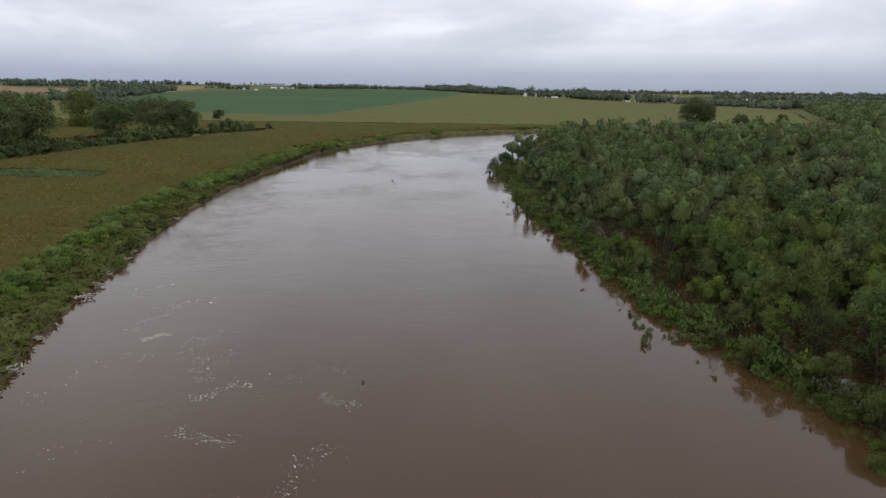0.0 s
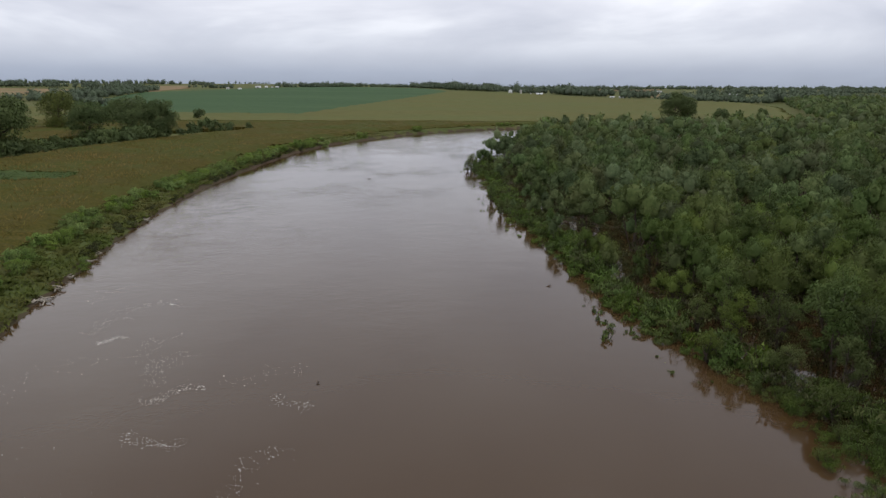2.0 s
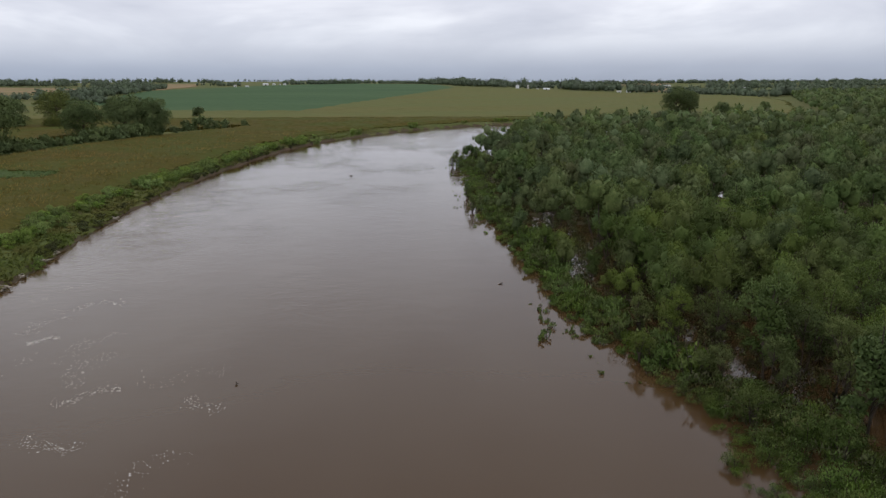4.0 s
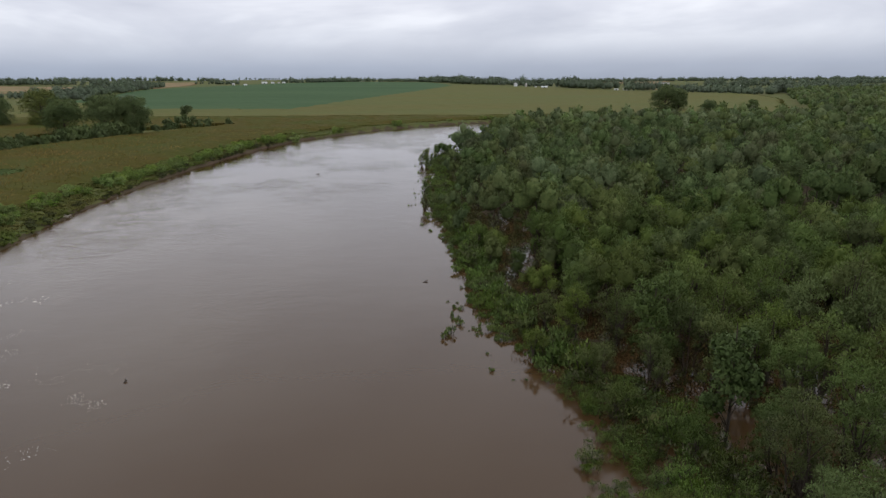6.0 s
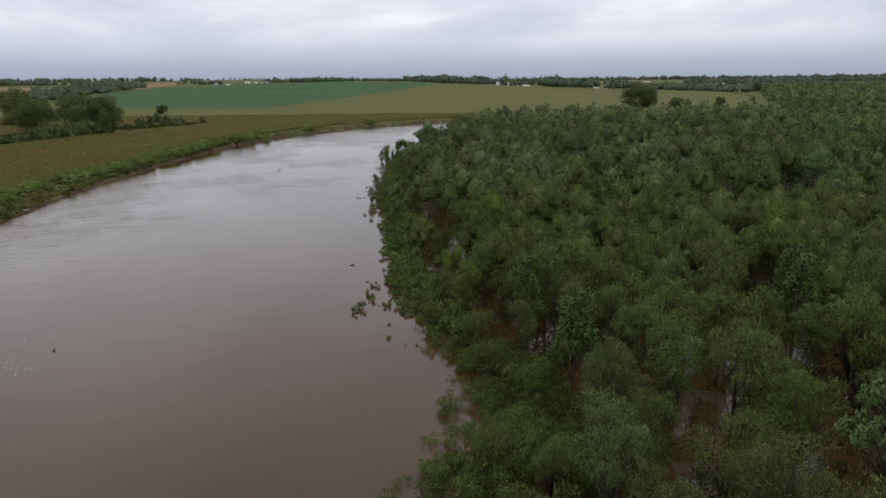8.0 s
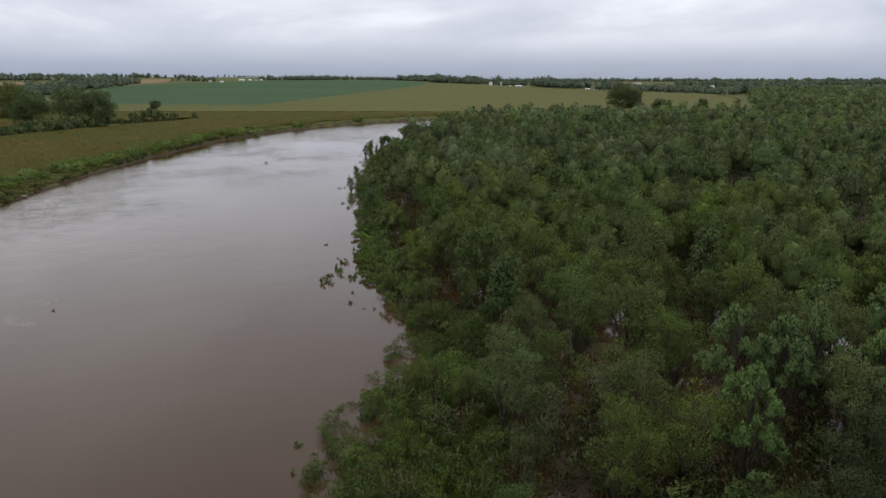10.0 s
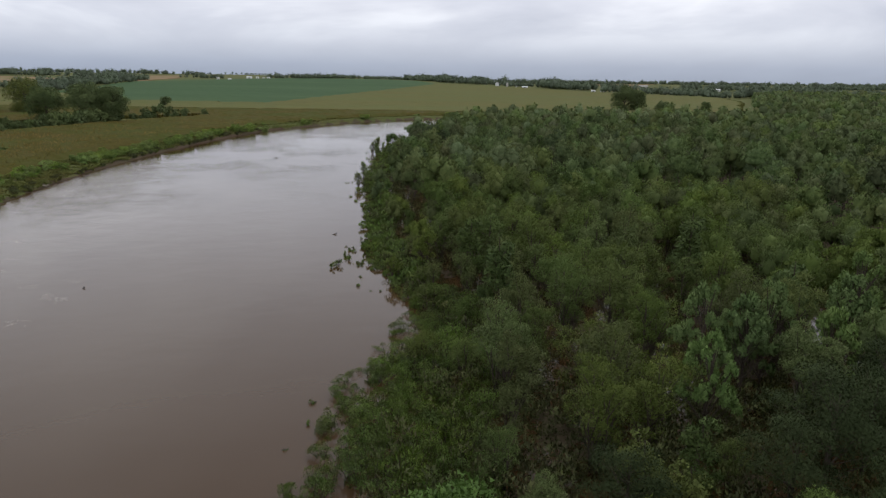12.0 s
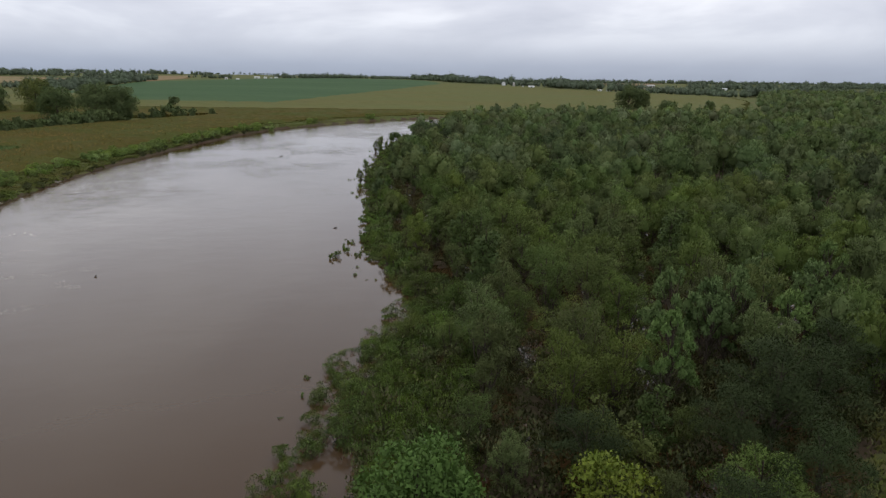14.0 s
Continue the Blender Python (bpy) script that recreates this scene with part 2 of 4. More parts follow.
# ---- mesh helpers ----
def np_mesh(name, verts, faces, mats, slots=None, smooth=False, normals=None):
    """One mesh from arrays; faces: one array (n, k), or a list of such arrays."""
    faces = faces if isinstance(faces, list) else [faces]
    me = bpy.data.meshes.new(name)
    verts = np.ascontiguousarray(verts, dtype=np.float32)
    me.vertices.add(len(verts))
    me.vertices.foreach_set("co", verts.ravel())
    flat = np.concatenate([f.ravel() for f in faces]).astype(np.int32)
    sizes = np.concatenate([np.full(len(f), f.shape[1]) for f in faces])
    me.loops.add(len(flat))
    me.loops.foreach_set("vertex_index", flat)
    me.polygons.add(len(sizes))
    me.polygons.foreach_set("loop_start", np.concatenate([[0], np.cumsum(sizes)[:-1]]).astype(np.int32))
    me.polygons.foreach_set("loop_total", sizes.astype(np.int32))
    for m in mats:
        me.materials.append(m)
    if slots is not None:
        me.polygons.foreach_set("material_index", np.asarray(slots, dtype=np.int32))
    me.polygons.foreach_set("use_smooth", np.full(len(sizes), smooth))
    me.update(calc_edges=True)
    me.validate()
    if normals is not None:
        me.normals_split_custom_set_from_vertices(normals)
    return me


def part(name, mesh, parent, label=""):
    ob = new(name, mesh)
    ob.parent = parent
    return tagged(ob, label)


def bm_mesh(name, bm, mat):
    me = bpy.data.meshes.new(name)
    bm.to_mesh(me)
    bm.free()
    me.materials.append(mat)
    return me


def sstep(v, a, b):
    t = np.clip((v - a) / (b - a), 0, 1)
    return t * t * (3 - 2 * t)


# ---- the plan ----
# waterline of the outer bank (fields) and of the inner bank (flooded wood), upstream to downstream
OUTER = [(-10, -420), (-22, -160), (-31, -40), (-37, 20), (-41, 60), (-45, 73), (-48, 87), (-51, 106), (-55, 129), (-58, 155), (-60, 187),
         (-59, 222), (-57, 255), (-54, 288), (-46, 326), (-27, 366), (-6, 404), (27, 438), (60, 455), (105, 464), (160, 462), (240, 446), (330, 428), (450, 394), (900, 302)]
INNER = [(70, -420), (50, -160), (33, -40), (29, 0), (29.5, 12), (31, 19), (31, 28), (32, 38), (36, 45), (36.5, 53), (34, 60), (33.2, 66), (31, 73),
         (27.5, 88), (26.5, 101), (24.6, 122), (20.8, 147), (19.8, 180), (19, 228), (19.5, 246), (24, 275), (33, 312), (48, 350), (72, 388), (112, 414), (170, 422), (240, 414), (330, 397), (450, 362), (900, 270)]
CLEARING = [(68, -70), (72, 12), (79, 22), (100, 29), (150, 24), (150, -70)]


def line_dist(x, y, line):
    best = np.full(np.shape(x), 1e9)
    for (ax, ay), (bx, by) in zip(line[:-1], line[1:]):
        dx, dy = bx - ax, by - ay
        t = np.clip(((x - ax) * dx + (y - ay) * dy) / (dx * dx + dy * dy), 0, 1)
        best = np.minimum(best, np.hypot(x - ax - t * dx, y - ay - t * dy))
    return best


def within(x, y, poly):
    inside = np.zeros(np.shape(x), dtype=bool)
    for (ax, ay), (bx, by) in zip(poly, poly[1:] + poly[:1]):
        if ay != by:
            inside ^= ((ay > y) != (by > y)) & (x < (bx - ax) * (y - ay) / (by - ay) + ax)
    return inside


def waves(x, y, size, seed):
    """Cheap smooth unevenness, about -1 to 1."""
    r = random.Random(seed)
    total = np.zeros(np.shape(x))
    for _ in range(5):
        a, k, ph = r.uniform(0, math.tau), r.uniform(0.6, 1.7) / size, r.uniform(0, math.tau)
        total = total + np.sin(math.tau * k * (x * math.cos(a) + y * math.sin(a)) + ph)
    return total / 3.2


def banks(x, y):
    """How far inland: of the outer bank and of the inner bank; both negative over the river."""
    river = within(x, y, OUTER + INNER[::-1])
    outer, inner = line_dist(x, y, OUTER), line_dist(x, y, INNER)
    wood_side = within(x, y, INNER + [(900, -420)])
    return np.where(river | wood_side, -outer, outer), np.where(wood_side, inner, -inner), river


def rise(x, y):
    s = sstep(y, 480, 2300)
    return 2.0 + (7 + 17 * sstep(-x, -450, 900)) * s + 1.2 * s * np.sin(x / 230 + 1) * np.cos(y / 310)


def land(x, y):
    x, y = np.asarray(x, dtype=float), np.asarray(y, dtype=float)
    outer, inner, river = banks(x, y)
    steep = 7.0 - 4.0 * sstep(y, 150, 260)
    bank = 0.75 * sstep(outer, -0.4, 1.6 - 0.8 * sstep(y, 130, 220)) + 0.5 * sstep(outer, 1.0, steep) + 0.75 * sstep(outer, steep * 0.9, steep * 1.6) + 0.16 * waves(x, y, 6, 3) * sstep(outer, 0.5, 3)
    fields = rise(x, y) - 2.0 + bank
    flood = -0.55 * (1 - sstep(inner, -1, 9)) + 0.16 * waves(x, y, 17, 5) + 0.10 * waves(x, y, 5, 8) - 0.10 + 0.6 * sstep(inner, 45, 130)
    flood = flood + 1.0 * within(x, y, CLEARING)
    bed = -0.5 - 2.0 * sstep(np.minimum(-outer, -inner), 0, 10)
    return np.where(river, np.maximum(bed, -2.5), np.where(inner > 0, flood, fields))


def steps(*spans):
    out = [spans[0][0]]
    for a, b, d in spans:
        out += list(np.linspace(a, b, max(2, round((b - a) / d) + 1))[1:])
    return np.array(out)


def grid_faces(nx, ny):
    i = np.arange(nx * ny).reshape(ny, nx)
    return np.stack([i[:-1, :-1], i[:-1, 1:], i[1:, 1:], i[1:, :-1]], -1).reshape(-1, 4)


# ---- ground and water ----
gx = steps((-4800, -1200, 150), (-1200, -300, 30), (-300, -84, 6), (-84, -30, 1.6), (-30, 14, 6), (14, 90, 2.6), (90, 300, 8), (300, 1200, 30), (1200, 4800, 150))
gy = steps((-900, -60, 40), (-60, 130, 1.8), (130, 480, 3.6), (480, 1200, 18), (1200, 2600, 50), (2600, 4850, 150))
X, Y = np.meshgrid(gx, gy)
CX, CY = np.meshgrid((gx[:-1] + gx[1:]) / 2, (gy[:-1] + gy[1:]) / 2)
edge_out, edge_in, in_river = banks(CX, CY)
muddy = in_river | (edge_out < 0.8 + 0.5 * sstep(CY, 140, 220)) & (edge_out > -50) & (edge_in < 0) | (edge_in > 0) & ~within(CX, CY, CLEARING)
ground = new("ground", np_mesh("ground", np.stack([X, Y, land(X, Y)], -1).reshape(-1, 3), grid_faces(len(gx), len(gy)), [M["ground"], M["mud"]], muddy.ravel().astype(int), smooth=True))
tagged(ground, "silty river flats and low rolling farmland", "ground", kind="structure")

wx, wy = steps((-75, 900, 25)), steps((-420, 700, 25))
X, Y = np.meshgrid(wx, wy)
water = new("water", np_mesh("water", np.stack([X, Y, 0 * X], -1).reshape(-1, 3), grid_faces(len(wx), len(wy)), [M["water"]], smooth=True))
tagged(water, "wide brown flooded river with a rippled silty surface", "river", kind="structure")


# ---- crops ----
def crop(name, xs, ys, keep, height, mat, label, category, uneven=0.12, seed=1):
    """A canopy sheet over the ground with sides down to the soil, on the grid cells that keep() accepts."""
    cx, cy = np.meshgrid((xs[:-1] + xs[1:]) / 2, (ys[:-1] + ys[1:]) / 2)
    ok = keep(cx, cy)
    gx_, gy_ = np.meshgrid(xs, ys)
    rng = np.random.default_rng(seed)
    base = land(gx_, gy_)
    tall = height(gx_, gy_) if callable(height) else height
    top = base + tall + uneven * rng.uniform(-1, 1, gx_.shape) + uneven * waves(gx_, gy_, 30, seed)
    n = gx_.size
    idx = np.arange(n).reshape(gx_.shape)
    quads = np.stack([idx[:-1, :-1], idx[:-1, 1:], idx[1:, 1:], idx[1:, :-1]], -1)
    faces = [quads[ok]]
    pad = np.pad(ok, 1)
    core = pad[1:-1, 1:-1]
    for near, a, b in ((pad[:-2, 1:-1], 0, 1), (pad[1:-1, 2:], 1, 2), (pad[2:, 1:-1], 2, 3), (pad[1:-1, :-2], 3, 0)):
        q = quads[core & ~near]
        faces.append(np.stack([q[:, b], q[:, a], q[:, a] + n, q[:, b] + n], -1))
    verts = np.concatenate([np.stack([gx_, gy_, top], -1).reshape(-1, 3), np.stack([gx_, gy_, base - 0.3], -1).reshape(-1, 3)])
    faces = np.concatenate(faces)
    used = np.zeros(len(verts), dtype=bool)
    used[faces.ravel()] = True
    ob = new(name, np_mesh(name, verts[used], (np.cumsum(used) - 1)[faces], [mat]))
    return tagged(ob, label, category, kind="stuff")


BEAN = [(-430, 800), (-383, 757), (-249, 612), (-109, 587), (-93, 754), (-58, 998), (40, 1667), (-60, 2500), (-286, 2300), (-425, 1870), (-480, 1560), (-540, 1300), (-509, 1150), (-450, 930)]
CORN_FAR = [(-420, 420), (-420, 790), (-383, 757), (-249, 612), (-109, 587), (-93, 754), (-58, 998), (40, 1667), (189, 1560), (305, 1200), (445, 960), (400, 780), (300, 560), (250, 470), (185, 470), (90, 330), (-40, 330)]
GREEN_STRIP = [(-150, 199), (-118, 200), (-98, 197), (-95, 184), (-122, 180), (-150, 182)]
TREE_LINE = [(-197, 141), (-147, 212), (-141, 273), (-128, 320), (-115, 362), (-100, 404), (-107, 410), (-141, 371), (-174, 324), (-202, 282), (-282, 226)]


def near_corn(x, y):
    outer, _, river = banks(x, y)
    edge = 11.5 + 1.5 * waves(x, y, 24, 4) - 5.0 * sstep(x, -40, 20)
    return (outer > edge) & ~river & ~within(x, y, GREEN_STRIP) & ~within(x, y, TREE_LINE) & (y < 480) & (x < 330)


crop("corn_field", steps((-300, 200, 1.8)), steps((60, 480, 2.2)), near_corn, lambda x, y: 0.25 + 1.5 * sstep(banks(x, y)[0] + 5.0 * sstep(x, -40, 20), 11, 17), M["corn"], "field of ripening corn along the river bank", "corn field", 0.2, 2)
crop("corn_field", steps((-420, 460, 6)), steps((480, 1680, 8)), lambda x, y: within(x, y, CORN_FAR), 2.0, M["corn_far"], "large olive cornfield on a gentle rise", "corn field", 0.12, 3)
crop("bean_field", steps((-560, 60, 5)), steps((580, 2520, 8)), lambda x, y: within(x, y, BEAN), 0.9, M["bean"], "dark green bean field on a gentle slope", "bean field", 0.06, 4)
crop("weed_strip", steps((-152, -92, 1.8)), steps((176, 204, 2.2)), lambda x, y: within(x, y, GREEN_STRIP), 1.55, M["strip"], "low strip of green weeds in the corn", "weeds", 0.15, 5)


# ---- plants ----
def unit(v):
    return v / np.maximum(np.linalg.norm(v, axis=-1, keepdims=True), 1e-9)


def tube(points, radii, sides=5):
    points = np.asarray(points, dtype=float)
    ring = np.linspace(0, math.tau, sides, endpoint=False)
    verts = []
    for i, (p, r) in enumerate(zip(points, radii)):
        d = unit(points[min(i + 1, len(points) - 1)] - points[max(i - 1, 0)])
        a = unit(np.cross(d, (0.31, 0.94, 0.13)))
        b = np.cross(d, a)
        verts.append(p + r * (np.cos(ring)[:, None] * a + np.sin(ring)[:, None] * b))
    k = np.arange(sides)
    faces = [np.stack([i * sides + k, i * sides + (k + 1) % sides, (i + 1) * sides + (k + 1) % sides, (i + 1) * sides + k], -1) for i in range(len(points) - 1)]
    return np.concatenate(verts), np.concatenate(faces)


def joined(pieces):
    verts, faces, base = [], [], 0
    for v, f in pieces:
        verts.append(v)
        faces.append(f + base)
        base += len(v)
    return np.concatenate(verts), np.concatenate(faces)


def ball(fine):
    bm = bmesh.new()
    bmesh.ops.create_icosphere(bm, subdivisions=fine, radius=1.0)
    v = np.array([q.co[:] for q in bm.verts])
    f = np.array([[q.index for q in p.verts] for p in bm.faces])
    bm.free()
    return v, f


BALLS = {1: ball(1), 2: ball(2)}


def foliage(rng, lobes, count, length, width, droop=0.0, lift=0.5, heart=(0, 0, 4.0), fine=(0, 0), round_off=0.45, skin=0.35, core=0.72, loose=0.5, cores=1, lie=0.7, rough=0.16):
    """Leaf sprigs as small pointed blades round lumpy leafy cores. lobes: rows of centre and radii, the largest first (cores of them);
    heart: the middle that leaves turn away from, one or one a lobe.
    Gives corners, faces and the way that each corner's leaf is turned."""
    lobes = np.asarray(lobes, dtype=float)
    weight = np.prod(lobes[:, 3:], axis=1) ** (2 / 3)
    which = rng.choice(len(lobes), count, p=weight / weight.sum())
    out = unit(rng.normal(size=(count, 3)))
    out[:, 2] = np.where(out[:, 2] < -0.35, -out[:, 2] * 0.7, out[:, 2])
    r = rng.uniform(skin, 1.0, count) ** 0.45 * rng.uniform(0.88, 1.2, count)
    at = lobes[which, :3] + out * lobes[which, 3:] * r[:, None]
    hearts = np.broadcast_to(np.asarray(heart, dtype=float), (len(lobes), 3))
    whole = unit((at - hearts[which]) * np.array([1, 1, 0.8]))
    normal = unit(out * (1 - round_off) + whole * round_off + np.array([0, 0, lift]) + rough * rng.normal(size=(count, 3)))
    along = unit(out * 0.55 + np.array([0, 0, -droop]) + loose * rng.normal(size=(count, 3)))
    flat = rng.normal(size=(count, 3)) + normal * lie
    flat = unit(flat - along * np.sum(flat * along, axis=1, keepdims=True))
    flat *= np.where(np.sum(flat * normal, axis=1, keepdims=True) < 0, -1, 1)
    side = np.cross(flat, along)
    size = rng.uniform(0.6, 1.4, (count, 1))
    a, b = along * length * size / 2, side * width * size / 2
    verts = [np.stack([at - a - b, at + a * rng.uniform(0.7, 1.3, (count, 1)), at - a * 0.6 + b * 1.3], 1).reshape(-1, 3)]
    faces, turned, base = [np.arange(3 * count).reshape(-1, 3)], [np.repeat(normal, 3, axis=0)], 3 * count
    for k, q in enumerate(lobes):
        deep = fine[0] if k < cores else fine[1]
        if not deep:
            continue
        v, f = BALLS[deep]
        p = q[:3] + v * q[3:] * core * rng.uniform(0.88, 1.1, (len(v), 1))
        verts.append(p)
        faces.append(f + base)
        turned.append(unit(v * (1 - round_off) + unit(p - hearts[k]) * round_off + np.array([0, 0, lift])))
        base += len(v)
    return np.concatenate(verts), np.concatenate(faces), np.concatenate(turned)


def limbed(pieces):
    """Joins limbs to the stem that comes first, each by a web at its crotch."""
    verts, faces = joined(pieces)
    stem, webs, base = pieces[0][0], [], len(pieces[0][0])
    for v, _ in pieces[1:]:
        k = int(np.argmin(np.sum((stem - v[0]) ** 2, axis=1)))
        webs.append([base, base + 1, k, k - 1 if k else 1])
        base += len(v)
    return verts, np.concatenate([faces, np.array(webs, dtype=int).reshape(-1, 4)]) if webs else faces


def tree_shape(seed, kind, height, spread, count, leaf, sides=5, fine=(0, 0), puffs=None):
    """Crown and wood of one tree that stands at the origin."""
    rng = np.random.default_rng(seed)
    lobes, wood = [], []
    hearts, cores = None, 1
    if kind in ("willow", "dome"):  # several stems from one root, each under its own rounded head
        stems = int(rng.integers(3, 6)) if kind == "willow" else int(rng.integers(2, 5))
        turn = rng.uniform(0, math.tau)
        heads = []
        for k in range(stems):
            a = turn + math.tau * (k + rng.uniform(-0.3, 0.3)) / stems
            lean = spread * rng.uniform(0.20, 0.30) if k else spread * 0.06
            top = height * (rng.uniform(0.66, 0.88) if k else 0.97)
            rad = spread * rng.uniform(0.20, 0.27)
            deep = min(height * rng.uniform(0.2, 0.28), rad * 1.5)
            c = np.array([lean * math.cos(a), lean * math.sin(a), top - deep])
            heads.append([*c, rad, rad, deep])
            base = np.array([0.3 * math.cos(a), 0.3 * math.sin(a), -0.6])
            mid = base + (c - base) * 0.5 + np.array([*(rng.normal(size=2) * 0.3), 0])
            thick = 0.0105 * height * rng.uniform(0.8, 1.2)
            wood.append(tube([base, mid, c], [thick, thick * 0.75, 0.04], sides))
        lobes += [[*h[:3], h[3] * 0.86, h[4] * 0.86, h[5] * 0.86] for h in heads]
        hearts, cores = [np.array(h[:3]) - (0, 0, h[5] * 0.5) for h in heads], stems
        for h, heart in zip(heads, list(hearts)):
            n = max(3, round((puffs or 36) / stems))
            for k in range(n):
                a, up = 2.4 * k + rng.uniform(-0.5, 0.5), rng.uniform(-0.45, 1.0)
                out = math.sqrt(max(0.0, 1 - up * up))
                rad = h[3] * (rng.uniform(0.26, 0.44) if kind == "willow" else rng.uniform(0.26, 0.42))
                c = np.array([h[0] + out * h[3] * 0.9 * math.cos(a), h[1] + out * h[3] * 0.9 * math.sin(a), h[2] + up * h[5] * 0.9])
                lobes.append([*c, rad, rad, rad * rng.uniform(0.9, 1.4)])
                hearts.append(heart)
                if kind == "willow" and k % 2:
                    root = np.array([h[0] * 0.7, h[1] * 0.7, h[2] - h[5] * rng.uniform(0.6, 1.3)])
                    wood.append(tube([root, (root + c) / 2 + rng.normal(size=3) * 0.12, c], [0.06, 0.045, 0.015], 3))
        if count > 200:  # leafy skirts below the heads
            for k in range((3 if kind == "willow" else 1) * stems):
                h = heads[k % stems]
                a, rad = rng.uniform(0, math.tau), h[3] * rng.uniform(0.3, 0.46)
                c = np.array([h[0] * 0.95 + h[3] * 0.62 * math.cos(a), h[1] * 0.95 + h[3] * 0.62 * math.sin(a), height * rng.uniform(0.22, 0.46)])
                lobes.append([*c, rad, rad, rad * rng.uniform(1.2, 1.9)])
                hearts.append(np.array([h[0] * 0.5, h[1] * 0.5, height * 0.3]))
                root = np.array([h[0] * 0.4, h[1] * 0.4, height * 0.12])
                wood.append(tube([root, (root + c) / 2 + rng.normal(size=3) * 0.1, c], [0.05, 0.04, 0.015], 3))
    elif kind == "belt":  # a crown seen from afar
        wood.append(tube([(0, 0, -0.6), (0.15, 0.1, height * 0.4), (0, 0, height * 0.8)], [0.14, 0.11, 0.04], 3))
        lobes.append([0, 0, height * 0.48, spread * 0.36, spread * 0.36, height * 0.47])
        for k in range(puffs or 5):
            a, up = 2.4 * k + rng.uniform(-0.4, 0.4), rng.uniform(-0.1, 1.0)
            flat = math.sqrt(max(0.0, 1 - up * up))
            rad = spread * rng.uniform(0.16, 0.24)
            lobes.append([flat * spread * 0.36 * math.cos(a), flat * spread * 0.36 * math.sin(a), height * (0.58 + 0.33 * up), rad, rad, rad * 1.2])
    elif kind in ("cottonwood", "old"):
        thick = (0.012 if kind == "cottonwood" else 0.02) * height
        bend = rng.normal(size=2) * 0.35
        wood.append(tube([(0, 0, -0.6), (bend[0], bend[1], height * 0.45), (0, 0, height * 0.92)], [thick, thick * 0.7, 0.04], sides + 1))
        n = 12 if kind == "cottonwood" else 34
        lobes.append([0, 0, height * 0.55, spread * 0.3, spread * 0.3, height * 0.3])
        for k in range(n):
            f = rng.uniform(0.30, 0.97) if kind == "cottonwood" else rng.uniform(0.12, 0.95)
            wide = spread * 0.5 * math.sin(math.pi * min(1, 0.12 + 0.8 * f)) ** 0.6
            a = k * 2.4 + rng.uniform(-0.4, 0.4)
            rad = spread * (rng.uniform(0.13, 0.22) if kind == "cottonwood" else rng.uniform(0.14, 0.23))
            reach = max(0.0, wide - rad * 0.7) * rng.uniform(0.6, 1.05)
            c = np.array([reach * math.cos(a), reach * math.sin(a), height * f - rad * 0.3])
            lobes.append([*c, rad, rad, rad * rng.uniform(0.9, 1.3)])
            root = np.array([0, 0, max(0.15, f - 0.22) * height])
            wood.append(tube([root, (root + c) / 2 + np.array([0, 0, 0.03 * height]), c], [thick * 0.45, thick * 0.3, 0.03], sides - 1))
    elif kind == "maple":
        thick = 0.012 * height
        wood.append(tube([(0, 0, -0.6), (0.2, 0.1, height * 0.4), (0, 0, height * 0.85)], [thick, thick * 0.75, 0.05], sides + 1))
        for k in range(38):
            f = rng.uniform(0.35, 0.98)
            a = k * 2.4 + rng.uniform(-0.3, 0.3)
            reach = spread * 0.5 * (1 - f ** 2.6) ** 0.6 * rng.uniform(0.55, 1.0)
            rad = spread * rng.uniform(0.05, 0.085)
            c = np.array([reach * math.cos(a), reach * math.sin(a), height * f])
            lobes.append([*c, rad, rad, rad * rng.uniform(1.4, 2.2)])
            root = np.array([0, 0, max(0.2, f - 0.3) * height])
            wood.append(tube([root, (root + c) / 2, c], [thick * 0.4, thick * 0.28, 0.03], sides - 1))
    elif kind == "locust":
        thick = 0.012 * height
        wood.append(tube([(0, 0, -0.6), (0.3, -0.2, height * 0.4), (0.1, 0, height * 0.9)], [thick, thick * 0.7, 0.05], sides + 1))
        for k in range(22):
            f = rng.uniform(0.35, 0.96)
            a = k * 2.4 + rng.uniform(-0.4, 0.4)
            reach = spread * 0.5 * math.sin(math.pi * (0.18 + 0.72 * f)) * rng.uniform(0.45, 1.0)
            rad = spread * rng.uniform(0.13, 0.2)
            c = np.array([reach * math.cos(a), reach * math.sin(a), height * f])
            lobes.append([*c, rad, rad, rad * 0.85])
            root = np.array([0, 0, max(0.2, f - 0.2) * height])
            wood.append(tube([root, (root + c) / 2, c], [thick * 0.4, thick * 0.28, 0.03], sides - 1))
    else:  # shrub: upright leafy shoots from one root
        shoots = rng.integers(6, 10) if sides > 3 else 4
        for s in range(shoots):
            a, lean = rng.uniform(0, math.tau), spread * 0.42 * math.sqrt(rng.uniform(0.02, 1))
            top = height * rng.uniform(0.6, 1.0) * (1 - 0.25 * lean / (spread * 0.5))
            tip = np.array([lean * math.cos(a), lean * math.sin(a), top])
            root = np.array([tip[0] * 0.3, tip[1] * 0.3, -0.5])
            wood.append(tube([root, (root + tip) / 2 + rng.normal(size=3) * 0.05, tip], [0.035, 0.025, 0.01], 4))
            rad = spread * rng.uniform(0.12, 0.18)
            for f in (0.34, 0.78):
                c = root + (tip - root) * f
                lobes.append([c[0], c[1], c[2], rad, rad, top * 0.27])
